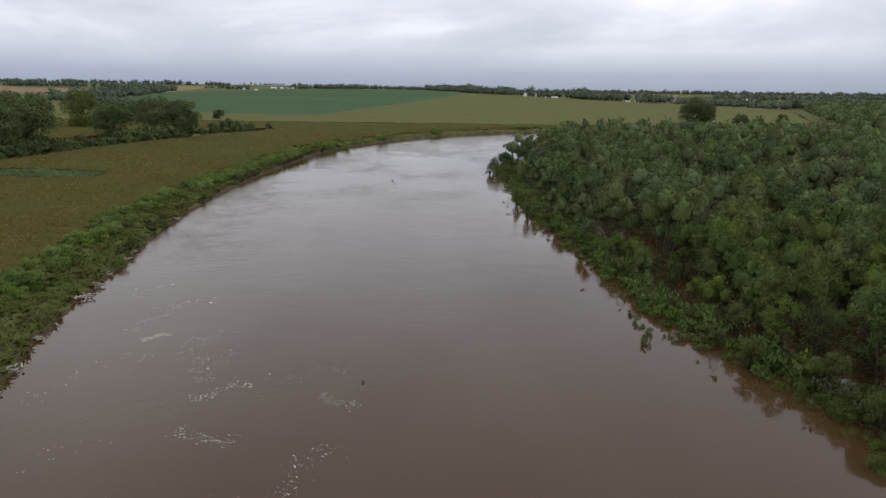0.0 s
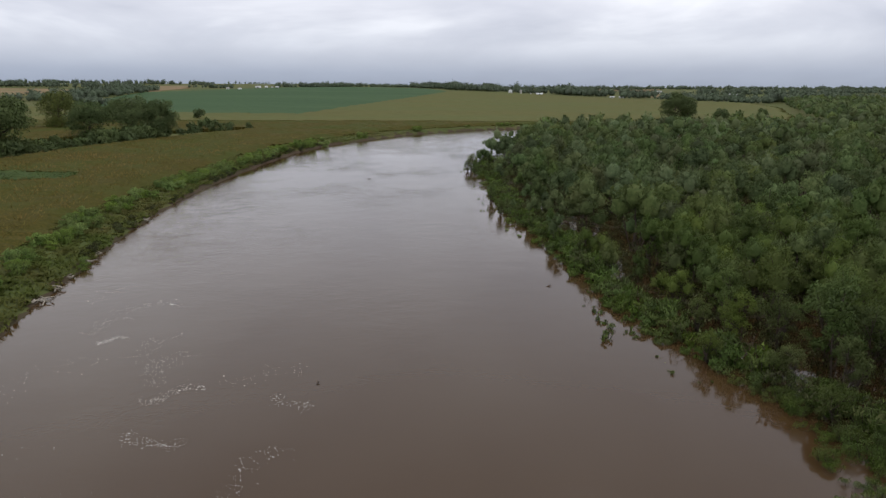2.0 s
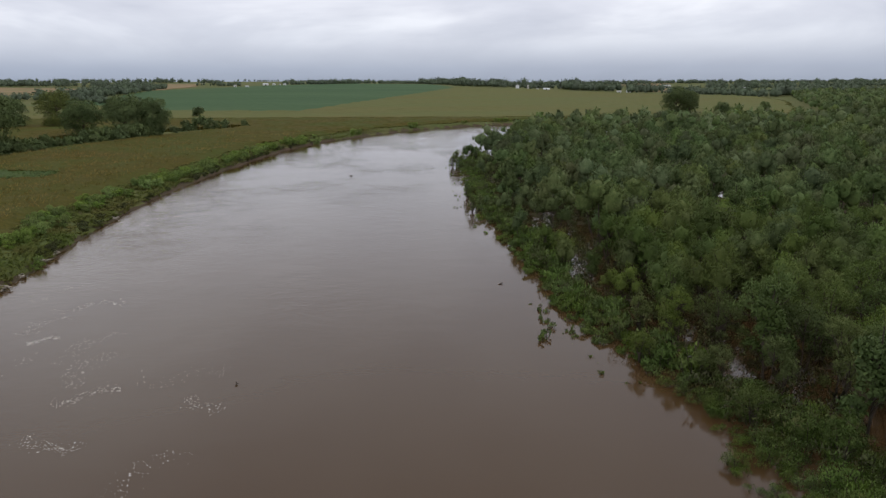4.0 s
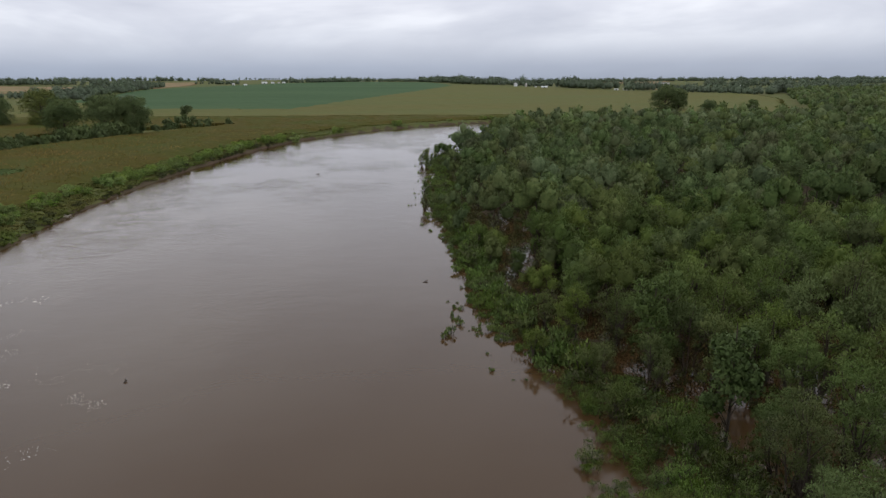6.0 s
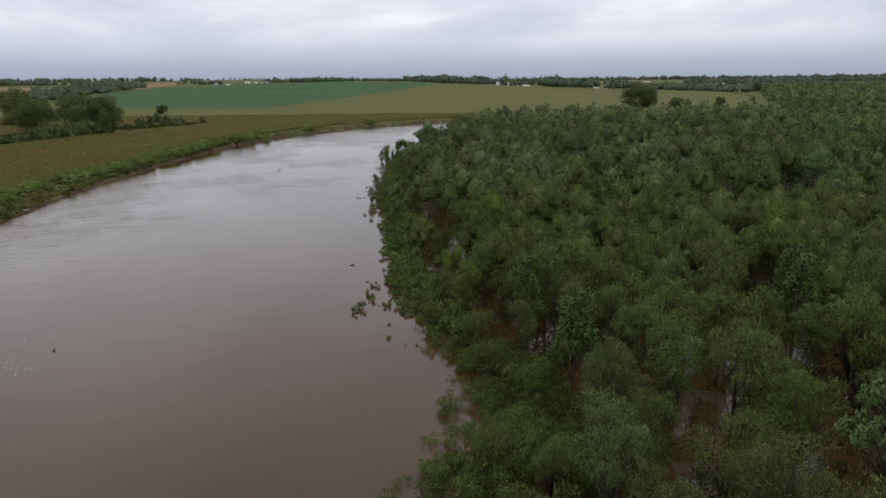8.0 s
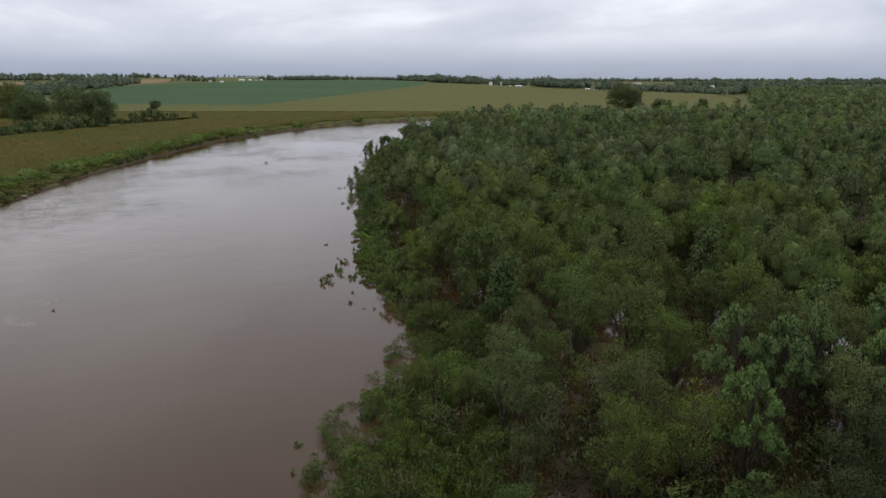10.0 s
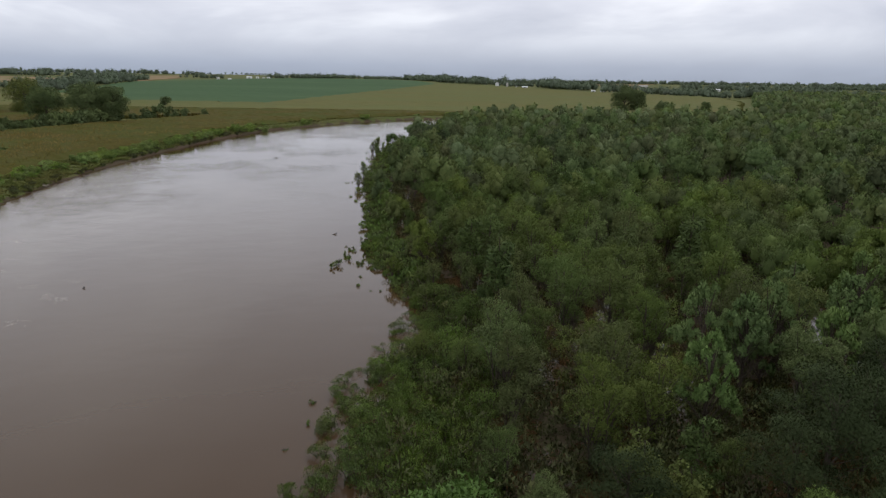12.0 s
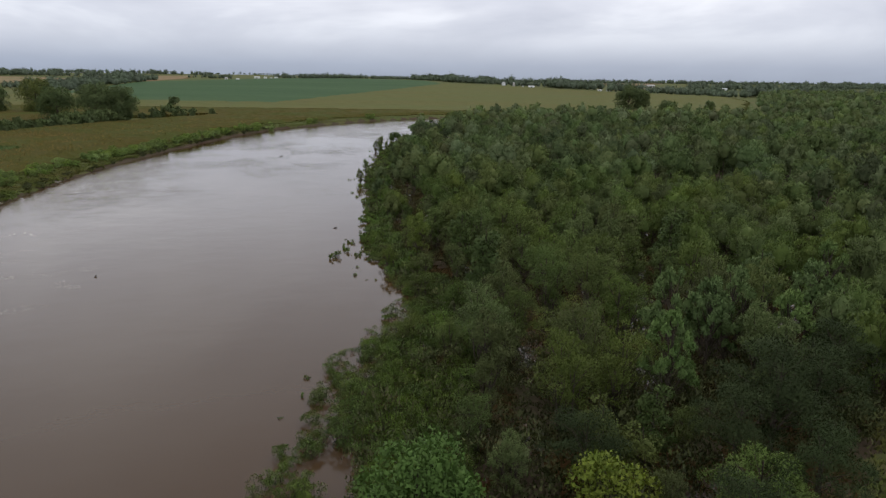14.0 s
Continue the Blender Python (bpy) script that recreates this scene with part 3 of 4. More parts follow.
    # how sprigs hang (below zero: upright), how far the shading looks up, how much each leafy puff keeps its own roundness
    droop, lift, own, wild, aspect = {
        "willow": (-0.55, 0.2, 0.55, 0.5, 0.42), "dome": (-0.7, 0.15, 0.35, 0.45, 0.6), "old": (-0.1, 0.2, 0.45, 0.5, 0.75), "belt": (0.0, 0.2, 0.35, 0.5, 0.75),
        "maple": (-1.0, 0.35, 0.7, 0.4, 0.6), "locust": (0.05, 0.3, 0.5, 0.6, 0.32), "shrub": (-0.9, 0.4, 0.5, 0.45, 0.45)}.get(kind, (-0.35, 0.3, 0.55, 0.55, 0.75))
    heart = hearts or (0, 0, height * (0.5 if kind in ("old", "belt") else 0.42))
    crown = foliage(rng, lobes, count, leaf, leaf * aspect, droop, lift, heart, fine, 1 - own, 0.6 if kind == "dome" else 0.35, {"dome": 0.84, "belt": 0.88}.get(kind, 0.72), wild, cores, 1.3 if kind == "dome" else 1.6 if leaf > 0.35 else 0.7, 0.07 if kind == "dome" else 0.14)
    return crown, limbed(wood)


def tree_thing(name, seed, kind, height, spread, count, leaf, mat, label, category="tree", group="", fine=(0, 0)):
    crown, wood = tree_shape(seed, kind, height, spread, count, leaf, 5, fine)
    ob = new(name)
    tagged(ob, label, category, group)
    part("trunk" if category == "tree" else "stem", np_mesh("wood", *wood, [M["bark"]], smooth=True), ob)
    part("crown" if category == "tree" else "foliage", np_mesh("crown", crown[0], crown[1], [mat], smooth=True, normals=crown[2]), ob)
    return ob


def set_out(kinds, spots, by_bank=True):
    """Places trees: kinds holds built things with their full heights; spots are (x, y, height, turn, which)."""
    first = [True] * len(kinds)
    for x, y, h, turn, k in spots:
        inland = float(banks(np.array(x), np.array(y))[1])
        if inland > 0 and by_bank:
            h = min(h, 3.2 + 0.62 * inland)
        ob, full = kinds[k]
        s = h / full
        m = Matrix.LocRotScale((x, y, max(float(land(x, y)), -0.45)), Euler((0, 0, turn)), (s, s, s))
        if first[k]:
            ob.matrix_basis, first[k] = m, False
        else:
            saved = ob.scale.copy()
            ob.scale = (1, 1, 1)
            copy_thing(ob, m)
            ob.scale = saved
    for (ob, _), unused in zip(kinds, first):  # a kind that found no spot is not kept
        if unused:
            for o in (*ob.children_recursive, ob):
                bpy.data.objects.remove(o)


def scatter(seed, x0, x1, y0, y1, gap, jitter=0.42):
    rng = np.random.default_rng(seed)
    gx_, gy_ = np.meshgrid(np.arange(x0, x1, gap), np.arange(y0, y1, gap * 0.88))
    gx_ = gx_ + (np.arange(gx_.shape[0]) % 2)[:, None] * gap / 2
    p = np.stack([gx_, gy_], -1).reshape(-1, 2)
    return p + rng.uniform(-jitter, jitter, p.shape) * gap, rng


def stand(name, spots, shapes, crown_mat, label, heights, seed, stems=True):
    """Many trees that nobody could count, in one crown mesh with one mesh of stems under it."""
    rng = np.random.default_rng(seed)
    cv, cf, cn, tv, tf, cb, tb = [], [], [], [], [], 0, 0
    zs = land(spots[:, 0], spots[:, 1])
    for (x, y), z, h in zip(spots, zs, heights):
        (v, f, turned), (w, g), full = shapes[rng.integers(len(shapes))]
        a, s = rng.uniform(0, math.tau), h / full
        wide = s * rng.uniform(0.85, 1.2)
        rot = np.array([[math.cos(a) * wide, math.sin(a) * wide, 0], [-math.sin(a) * wide, math.cos(a) * wide, 0], [0, 0, s]])
        at = np.array([x, y, max(z, -0.45)])
        cv.append(v @ rot + at)
        cf.append(f + cb)
        cn.append(turned @ np.array([[math.cos(a), math.sin(a), 0], [-math.sin(a), math.cos(a), 0], [0, 0, 1]]))
        cb += len(v)
        tv.append(w @ rot + at)
        tf.append(g + tb)
        tb += len(w)
    ob = new(name, np_mesh(name, np.concatenate(cv), np.concatenate(cf), [crown_mat], smooth=True, normals=np.concatenate(cn)))
    shade = ob.data.attributes.new("tint", "FLOAT", "FACE")
    shade.data.foreach_set("value", np.concatenate([np.full(len(f), v) for f, v in zip(cf, rng.uniform(0, 1, len(cf)))]).astype(np.float32))
    tagged(ob, label, "trees", kind="stuff")
    if not stems:
        return ob
    wood = part("stems", np_mesh("stems", np.concatenate(tv), np.concatenate(tf), [M["bark"]]), ob)
    tagged(wood, kind="stuff")
    return ob


NEAR = (24, 104, -14, 112)


def near_zone(p):
    return (p[:, 0] > NEAR[0]) & (p[:, 0] < NEAR[1]) & (p[:, 1] > NEAR[2]) & (p[:, 1] < NEAR[3])


# the flooded wood near the water: each tree a thing
WOOD_GROUP = "trees of the flooded wood"
WILLOW_KINDS = [
    (10.0, 7.2, "young green willow standing in brown flood water"),
    (10.5, 6.2, "slender grey-green willow standing in flood water"),
    (9.0, 7.8, "broad many-stemmed willow in the flooded wood"),
    (11.0, 6.8, "tall young willow with a rounded feathery crown"),
    (9.5, 6.2, "young willow with drooping olive foliage"),
    (10.0, 8.2, "wide green willow with several leaning stems"),
]
willows = [(tree_thing("willow_tree", 10 + i, "willow", h, s, 9500, 0.19, M["willow"], lab, group=WOOD_GROUP), h) for i, (h, s, lab) in enumerate(WILLOW_KINDS)]
willows_mid = [(tree_thing("willow_tree", 200 + i, "willow", h, s, 4600, 0.27, M["willow"], lab, group=WOOD_GROUP), h) for i, (h, s, lab) in enumerate(WILLOW_KINDS)]
willows_back = [(tree_thing("willow_tree", 20 + i, "willow", 10.0, 6.2 + 0.4 * i, 3600, 0.31, M["willow"], lab, group=WOOD_GROUP, fine=(1, 0)), 10.0) for i, lab in enumerate((
    "young willow deep in the flooded wood", "grey-green willow crowded by its neighbours", "rounded willow crown above dark flood water",
    "slim willow in the dense flooded wood", "olive willow in the dense flooded wood", "willow with a loose feathery crown"))]
poplars = [(tree_thing("cottonwood_tree", 30 + i, "cottonwood", h, s, 3600, 0.28, M["cottonwood"], lab, group=WOOD_GROUP), h) for i, (h, s, lab) in enumerate([
    (12.0, 5.4, "tall green young cottonwood above the willows"),
    (11.0, 4.8, "bright green young cottonwood in the flooded wood"),
])]
silver = [(tree_thing("silver_maple", 40 + i, "maple", h, s, 6500, 0.25, M["maple"], lab, group=WOOD_GROUP), h) for i, (h, s, lab) in enumerate([
    (11.0, 6.5, "silver maple with pale upturned leaf undersides"),
    (10.0, 6.0, "bushy silver maple with upright leafy sprays"),
])]
locusts = [(tree_thing("locust_tree", 50 + i, "locust", h, s, 13000, 0.2, M["locust"], lab, group=WOOD_GROUP), h) for i, (h, s, lab) in enumerate([
    (10.0, 8.5, "broad dark green locust with layered feathery foliage"),
])]
golden = [(tree_thing("yellowing_tree", 60, "cottonwood", 6.1, 6.6, 3600, 0.22, M["yellowing"], "small tree turning bright yellow-green", group=WOOD_GROUP), 6.1)]

# crowns that stand out, then the rest of the wood between them
WILLOW_SPOTS = [(52.5, 20.3), (46.6, 23), (55.2, 31), (54.7, 25.5), (57.5, 22.5), (55, 45.2), (67.7, 67), (72.5, 47), (70, 51.5), (62, 51.4), (75, 52), (84.3, 57.2), (90.7, 82.6), (60.6, 36.5),
                (70.4, 98.5), (61.3, 112), (92.2, 93.3), (93, 69.3), (55.5, 53.9), (40.1, 102.4), (104, 95), (48, 67), (49.5, 57), (53, 118), (57.5, 121), (60.5, 101), (50.5, 84), (46.5, 78),
                (39.5, 70), (35, 67), (86, 110), (99, 114.5), (83.5, 92), (68.5, 91), (68.5, 82), (73.5, 78), (88.5, 87.5), (65.5, 62), (46.5, 32), (89.5, 61), (89, 50), (102, 87),
                (106, 68)]
POPLAR_SPOTS = [(45.5, 62), (48, 50), (58.3, 15.6), (65, 117), (67.5, 114), (76, 66), (73.5, 60), (77, 41), (72, 182), (78, 174)]
SMALL_SPOTS = [(44.5, 47), (40.5, 53), (40.5, 61), (43.5, 34.5), (39.5, 37), (45.5, 17), (47.5, 11.5), (47.8, 5.5), (56.8, 7.8), (57.5, 2.5), (66.5, 3.5), (61.5, 17.5)]
MAPLE_SPOTS = [(64.5, 31.5), (67.5, 30), (61.7, 23), (74, 28.5), (70, 31.5), (80, 36), (86, 44)]
LOCUST_SPOTS = [(67.5, 16.5, 10.2), (52.6, 12.2, 6.8), (72, 19.5, 8.5), (63.5, 13.5, 8), (60.5, 4.5, 7), (66.5, 9, 7.5), (55, -1, 7.5), (76, 24, 8.5)]
GOLD_SPOTS = [(52.9, 6.2, 6.6)]
HOLES = [(63.4, 56.7), (67.9, 44.1), (58.8, 78), (61, 65), (47, 111), (74, 73), (107, 83), (92, 157), (57.5, 36.5)]


def clear_of(p, others, gap):
    o = np.array([q[:2] for q in others])
    return np.min(np.hypot(p[:, None, 0] - o[None, :, 0], p[:, None, 1] - o[None, :, 1]), axis=1) > gap


FRESH_SPOT = (41.6, 6.6)
fixed = [FRESH_SPOT] + WILLOW_SPOTS + POPLAR_SPOTS + SMALL_SPOTS + MAPLE_SPOTS + [p[:2] for p in GOLD_SPOTS]
r = random.Random(11)
spots = [(x, y, r.uniform(8.4, 12.0), r.uniform(0, 6.28), r.randrange(6)) for x, y in WILLOW_SPOTS]
spots += [(x, y, r.uniform(4.6, 5.8), r.uniform(0, 6.28), r.randrange(6)) for x, y in SMALL_SPOTS]
pts, rng = scatter(5, 18, 112, -16, 116, 5.5)
outer, inner, river = banks(pts[:, 0], pts[:, 1])
ok = (inner > 5) & near_zone(pts) & ~within(pts[:, 0], pts[:, 1], CLEARING) & clear_of(pts, fixed, 3.9) & clear_of(pts, HOLES, 3.2) & clear_of(pts, LOCUST_SPOTS, 5.0)
# at the upstream end the larger trees stand singly
ok &= (pts[:, 1] > 25) | (pts[:, 0] < 44) | (pts[:, 0] > 78)
# below the wood, at the upstream end, a thicket of shrubs
ok &= inner > 14.5 - 9.0 * sstep(pts[:, 1], 30, 64)
for (x, y), d in zip(pts[ok], inner[ok]):
    tall = 5.0 + 4.6 * sstep(d, 5, 17) + r.uniform(-2.2, 1.8)
    spots.append((x, y, tall, r.uniform(0, 6.28), r.randrange(6)))
set_out(willows, [q for q in spots if q[0] < 76 and q[1] < 47])
set_out(willows_mid, [q for q in spots if q[0] < 76 and 47 <= q[1] < 78])
set_out(willows_back, [q for q in spots if not (q[0] < 76 and q[1] < 78)])
set_out(poplars, [(x, y, 7.2 if y < 20 else r.uniform(10.5, 12.2), r.uniform(0, 6.28), i % 2) for i, (x, y) in enumerate(POPLAR_SPOTS)], False)
set_out(silver, [(x, y, r.uniform(9.5, 11.2), r.uniform(0, 6.28), i % 2) for i, (x, y) in enumerate(MAPLE_SPOTS)])
set_out(locusts, [(x, y, h, r.uniform(0, 6.28), 0) for x, y, h in LOCUST_SPOTS], False)
fresh = tree_thing("cottonwood_tree", 36, "cottonwood", 6.8, 8.2, 6500, 0.24, M["fresh"], "bright fresh-green young cottonwood among drowned shrubs", group=WOOD_GROUP)
set_out([(fresh, 6.8)], [(*FRESH_SPOT, 7.2, 0.7, 0)], False)
tipped = tree_thing("yellowing_tree", 61, "cottonwood", 6.6, 4.2, 2200, 0.2, M["ochre"], "small tree with yellow-green tips beside dark locusts", group=WOOD_GROUP)
set_out([(tipped, 6.6)], [(54.2, 14.6, 6.6, 0.7, 0), (56.4, 12.4, 6.0, 2.2, 0)], False)
set_out(golden, [(x, y, h, r.uniform(0, 6.28), 0) for x, y, h in GOLD_SPOTS], False)

soft = tree_thing("honey_locust_tree", 63, "locust", 6.0, 5.6, 6500, 0.18, M["shrub"], "soft mid-green young tree before dark locusts", group=WOOD_GROUP)
set_out([(soft, 6.0)], [(62.5, 8.2, 6.2, 1.1, 0)], False)

# shrubs of the drowned bank
shrubs = [(tree_thing("willow_shrub", 70 + i, "shrub", h, s, 2000, 0.12, M["shrub"], lab, "shrub", "shrubs on the drowned bank", fine=(0, 0)), h) for i, (h, s, lab) in enumerate([
    (2.6, 3.8, "leafy green willow shrub at the flooded edge"),
    (2.2, 3.3, "low bushy willow shrub standing in brown water"),
    (3.0, 3.6, "upright willow shrub with pale green shoots"),
])]
pts, rng = scatter(8, 24, 60, -2, 62, 1.75)
outer, inner, river = banks(pts[:, 0], pts[:, 1])
ok = (inner > 0.5 + 0.9 * waves(pts[:, 0], pts[:, 1], 9, 21) * sstep(pts[:, 1], 26, 40)) & (inner < 15.0 - 8.0 * sstep(pts[:, 1], 30, 64)) & clear_of(pts, fixed, 1.5) & clear_of(pts, [(35.3, 16.5), (34.6, 13.8), (36.2, 14.6), (36.5, 11.5)], 1.5) & (rng.uniform(size=len(pts)) < 0.97)
set_out(shrubs, [(x, y, r.uniform(1.3, 2.2) + 1.2 * sstep(d, 1, 9), r.uniform(0, 6.28), r.randrange(3)) for (x, y), d in zip(pts[ok], inner[ok])])
fringe = [(tree_thing("fringe_bush", 75 + i, "shrub", h, s, 620, 0.27, M["shrub"], lab, "shrub", "bushes at the foot of the wood", fine=(0, 0)), h) for i, (h, s, lab) in enumerate([
    (2.4, 3.0, "dense green bush at the foot of the wood"), (2.0, 2.6, "low leafy bush rising from flood water")])]
pts, rng = scatter(9, 14, 60, 62, 262, 2.2)
outer, inner, river = banks(pts[:, 0], pts[:, 1])
ok = (inner > 0.4 + 0.8 * waves(pts[:, 0], pts[:, 1], 9, 21)) & (inner < 6.0) & (rng.uniform(size=len(pts)) < 0.85 - 0.3 * sstep(pts[:, 1], 110, 200))
set_out(fringe, [(x, y, r.uniform(1.3, 2.4) + 2.0 * sstep(d, 1, 6), r.uniform(0, 6.28), r.randrange(2)) for (x, y), d in zip(pts[ok], inner[ok])])

# twigs and sapling tips that stick out of the water beyond the bank
sprigs = [(tree_thing("drowned_sapling", 80 + i, "shrub", 1.5, 1.3, 130, 0.28, M["shrub"], "drowned sapling tip sticking out of brown water", "shrub", "saplings in the water", fine=(0, 0)), 1.5) for i in range(2)]
spots = [(26.0, 74.5, 1.9, 1.0, 0), (25.6, 73.2, 1.6, 2.0, 1), (27.2, 77.5, 1.5, 0.5, 0), (26.3, 80.5, 1.4, 3.5, 1), (27.4, 83.0, 1.2, 2.0, 0)]
for x0, y0, x1, y1, n in ((26, 92, 25.5, 79, 7), (29.5, 70, 33, 58, 9), (28, 70.5, 30.5, 82, 12), (29, 72, 31, 78, 8), (17.5, 150, 17, 182, 9), (15, 226, 17, 244, 8), (16, 190, 16.5, 222, 6), (30, 34, 30, 22, 3), (29.5, 17, 29, 11, 3), (22, 128, 19.5, 146, 6)):
    for k in range(n):
        f = r.random()
        spots.append((x0 + (x1 - x0) * f + r.uniform(-1, 1.6), y0 + (y1 - y0) * f, r.uniform(0.55, 1.15), r.uniform(0, 6.28), r.randrange(2)))
set_out(sprigs, spots)

# overhanging trees at the downstream tip
tips = [(17, 229, 5.0), (18.5, 233, 6.5), (20, 241, 7.5), (20.5, 150, 4.5), (22.5, 153, 6.0), (20, 168, 5.0), (19, 222, 5.0), (21, 250, 8.0), (25, 268, 8.5)]
set_out([(tree_thing("leaning_willow", 90, "willow", 9.0, 5.0, 1100, 0.5, M["willow"], "young willow overhanging the river at the bend", group=WOOD_GROUP, fine=(0, 0)), 9.0)],
        [(x, y, h, r.uniform(0, 6.28), 0) for x, y, h in tips])

# brush and saplings under the near trees
low_shapes = [(*tree_shape(180 + i, "shrub", 3.0, 3.4, 220, 0.2, 3), 3.0) for i in range(4)]
more, rng = scatter(15, 42, 84, -12, 34, 2.1, 0.48)
pts, rng = scatter(14, 16, 112, -14, 262, 3.3, 0.48)
pts = np.concatenate([pts, more])
outer, inner, river = banks(pts[:, 0], pts[:, 1])
ok = (inner > 3.0 + 3.0 * (pts[:, 1] < 50)) & ((pts[:, 1] < 150) | (inner < 26)) & ~within(pts[:, 0], pts[:, 1], CLEARING) & (rng.uniform(size=len(pts)) < 0.88) & clear_of(pts, HOLES, 2.2)
pts = pts[ok]
stand("underbrush", pts, low_shapes, M["brush"], "drab brush and saplings under flooded willows", rng.uniform(2.2, 5.4, len(pts)), 9, False)

# the wood beyond: too many trees to count
mid_shapes = [(*tree_shape(100 + i, "dome", 10.0, s * 1.3, 640, 0.47, 3, (1, 0), 22), 10.0) for i, s in enumerate((5.6, 5.0, 6.3, 5.3, 5.9, 4.6, 5.4, 6.0))]
pts, rng = scatter(6, 14, 300, -60, 425, 7.0, 0.46)
outer, inner, river = banks(pts[:, 0], pts[:, 1])
far_off = np.hypot(pts[:, 0] - 30, pts[:, 1]) + 25 * waves(pts[:, 0], pts[:, 1], 60, 77)
ok = (inner > 3.5) & ~near_zone(pts) & ~within(pts[:, 0], pts[:, 1], CLEARING) & (far_off < 300) & clear_of(pts, HOLES + POPLAR_SPOTS, 3.4)
ok &= (pts[:, 1] > 0) | (pts[:, 0] < 28)
pts, inner = pts[ok], inner[ok]
stand("flooded_wood", pts, mid_shapes, M["hazedwillow"], "dense young willow wood standing in flood water", 4.2 + 5.8 * sstep(inner, 2, 17) + 1.6 * sstep(inner, 60, 160) + rng.normal(0, 2.0, len(pts)).clip(-4, 3.8), 3)
far_shapes = [(*tree_shape(120 + i, "dome", 10.0, 9.6, 50, 1.25, 3, (1, 0), 6), 10.0) for i in range(4)]
pts, rng = scatter(7, 20, 620, 0, 940, 8.8)
outer, inner, river = banks(pts[:, 0], pts[:, 1])
FAR_WOOD = [(268, 446), (290, 500), (405, 760), (490, 940), (700, 940), (700, 330)]
far_off = np.hypot(pts[:, 0] - 30, pts[:, 1]) + 25 * waves(pts[:, 0], pts[:, 1], 60, 77)
ok = ((inner > 4) & (far_off >= 300)) | (within(pts[:, 0], pts[:, 1], FAR_WOOD) & (outer > 6))
pts = pts[ok]
stand("far_wood", pts, far_shapes, M["hazedwillow"], "continuous green wood reaching down the valley", rng.normal(11, 2.2, len(pts)).clip(6.5, 16), 4, False)

# ---- the field side ----
# old trees of the field hedge
old = [(tree_thing("old_cottonwood", 130 + i, "old", h, s, 13000, 0.6, M["oldtree"], lab, group="old field trees"), h) for i, (h, s, lab) in enumerate([
    (22.0, 19.0, "large dark green cottonwood in the field hedge"),
    (20.0, 22.0, "broad old cottonwood with a rounded crown"),
])]
set_out(old, [(-163, 264, 22.5, 0.5, 1), (-172, 268, 21.5, 2.0, 0), (-158, 241, 20, 4.0, 0), (-170, 238, 19, 3.3, 1), (-164, 336, 18.5, 1.0, 1), (-141, 333, 20.5, 3.0, 1), (-129, 335, 20, 5.0, 0),
              (-240, 402, 19, 2.4, 0), (-258, 404, 21, 1.4, 1), (-273, 395, 20, 0.4, 0), (-222, 487, 15, 1.7, 1), (-206, 470, 14, 0.6, 1), (-196, 452, 12, 2.6, 1), (194, 531, 21, 0.9, 1), (206, 537, 19, 2.9, 0), (207, 476, 11, 0.1, 1), (250, 505, 11, 2.1, 0)])
set_out([(tree_thing("yellow_topped_cottonwood", 140, "old", 20.0, 24.0, 9500, 0.65, M["ochre"], "old cottonwood with a yellowing top behind the hedge", group="old field trees"), 20.0)], [(-217, 407, 20.5, 0.3, 0)])
hedge = [(tree_thing("hedge_bush", 150 + i, "cottonwood", 6.0, 7.5, 800, 0.7, M["oldtree"], "dense dark green bush in the field hedge", "bush", "bushes of the field hedge", fine=(0, 0)), 6.0) for i in range(2)]
spots = [(-168, 505, 8.6, 0.2, 0), (-122, 359, 6.5, 1.0, 1), (-119, 369, 8.5, 1.0, 0), (-115, 378, 7.0, 2.0, 1), (-111, 388, 5.5, 2.5, 0), (-104, 403, 4.5, 3.0, 1), (-125, 350, 4.5, 3.0, 0)]
for k in range(72):
    f = k / 71
    spots.append((-156 + 28 * f ** 1.3 + r.uniform(-4, 3), 218 + 120 * f + r.uniform(-3, 3), r.uniform(4.0, 7.5) * (0.8 if 12 < k < 44 else 1.0), r.uniform(0, 6.28), k % 2))
set_out(hedge, spots)

# shrubs along the top of the field bank
bank_shrubs = [(tree_thing("bank_shrub", 160 + i, "shrub", 2.4, 3.4, 1100, 0.24, M["weed"], lab, "shrub", "shrubs on the field bank", fine=(0, 0)), 2.4) for i, lab in enumerate((
    "bright green shrub on the grassy river bank", "low spreading shrub along the edge of the corn"))]
pts, rng = scatter(12, -110, 60, 40, 470, 2.35)
outer, inner, river = banks(pts[:, 0], pts[:, 1])
want = 8.8 - 4.6 * sstep(pts[:, 1], 130, 240)
ok = (np.abs(outer - want) < 2.5 - 0.7 * sstep(pts[:, 1], 200, 300)) & (waves(pts[:, 0], pts[:, 1], 22, 31) > -0.6 + 1.1 * sstep(pts[:, 1], 240, 330))
set_out(bank_shrubs, [(x, y, r.uniform(1.5, 3.3), r.uniform(0, 6.28), r.randrange(2)) for x, y in pts[ok]] + [(-55, 300, 4.2, 1, 0), (-53, 304, 3.8, 2, 1), (-51, 309, 4.4, 0, 0), (-47, 320, 4.6, 4, 1), (-50.5, 104, 2.0, 0.4, 0), (-51.8, 106.5, 1.8, 2.4, 1)])

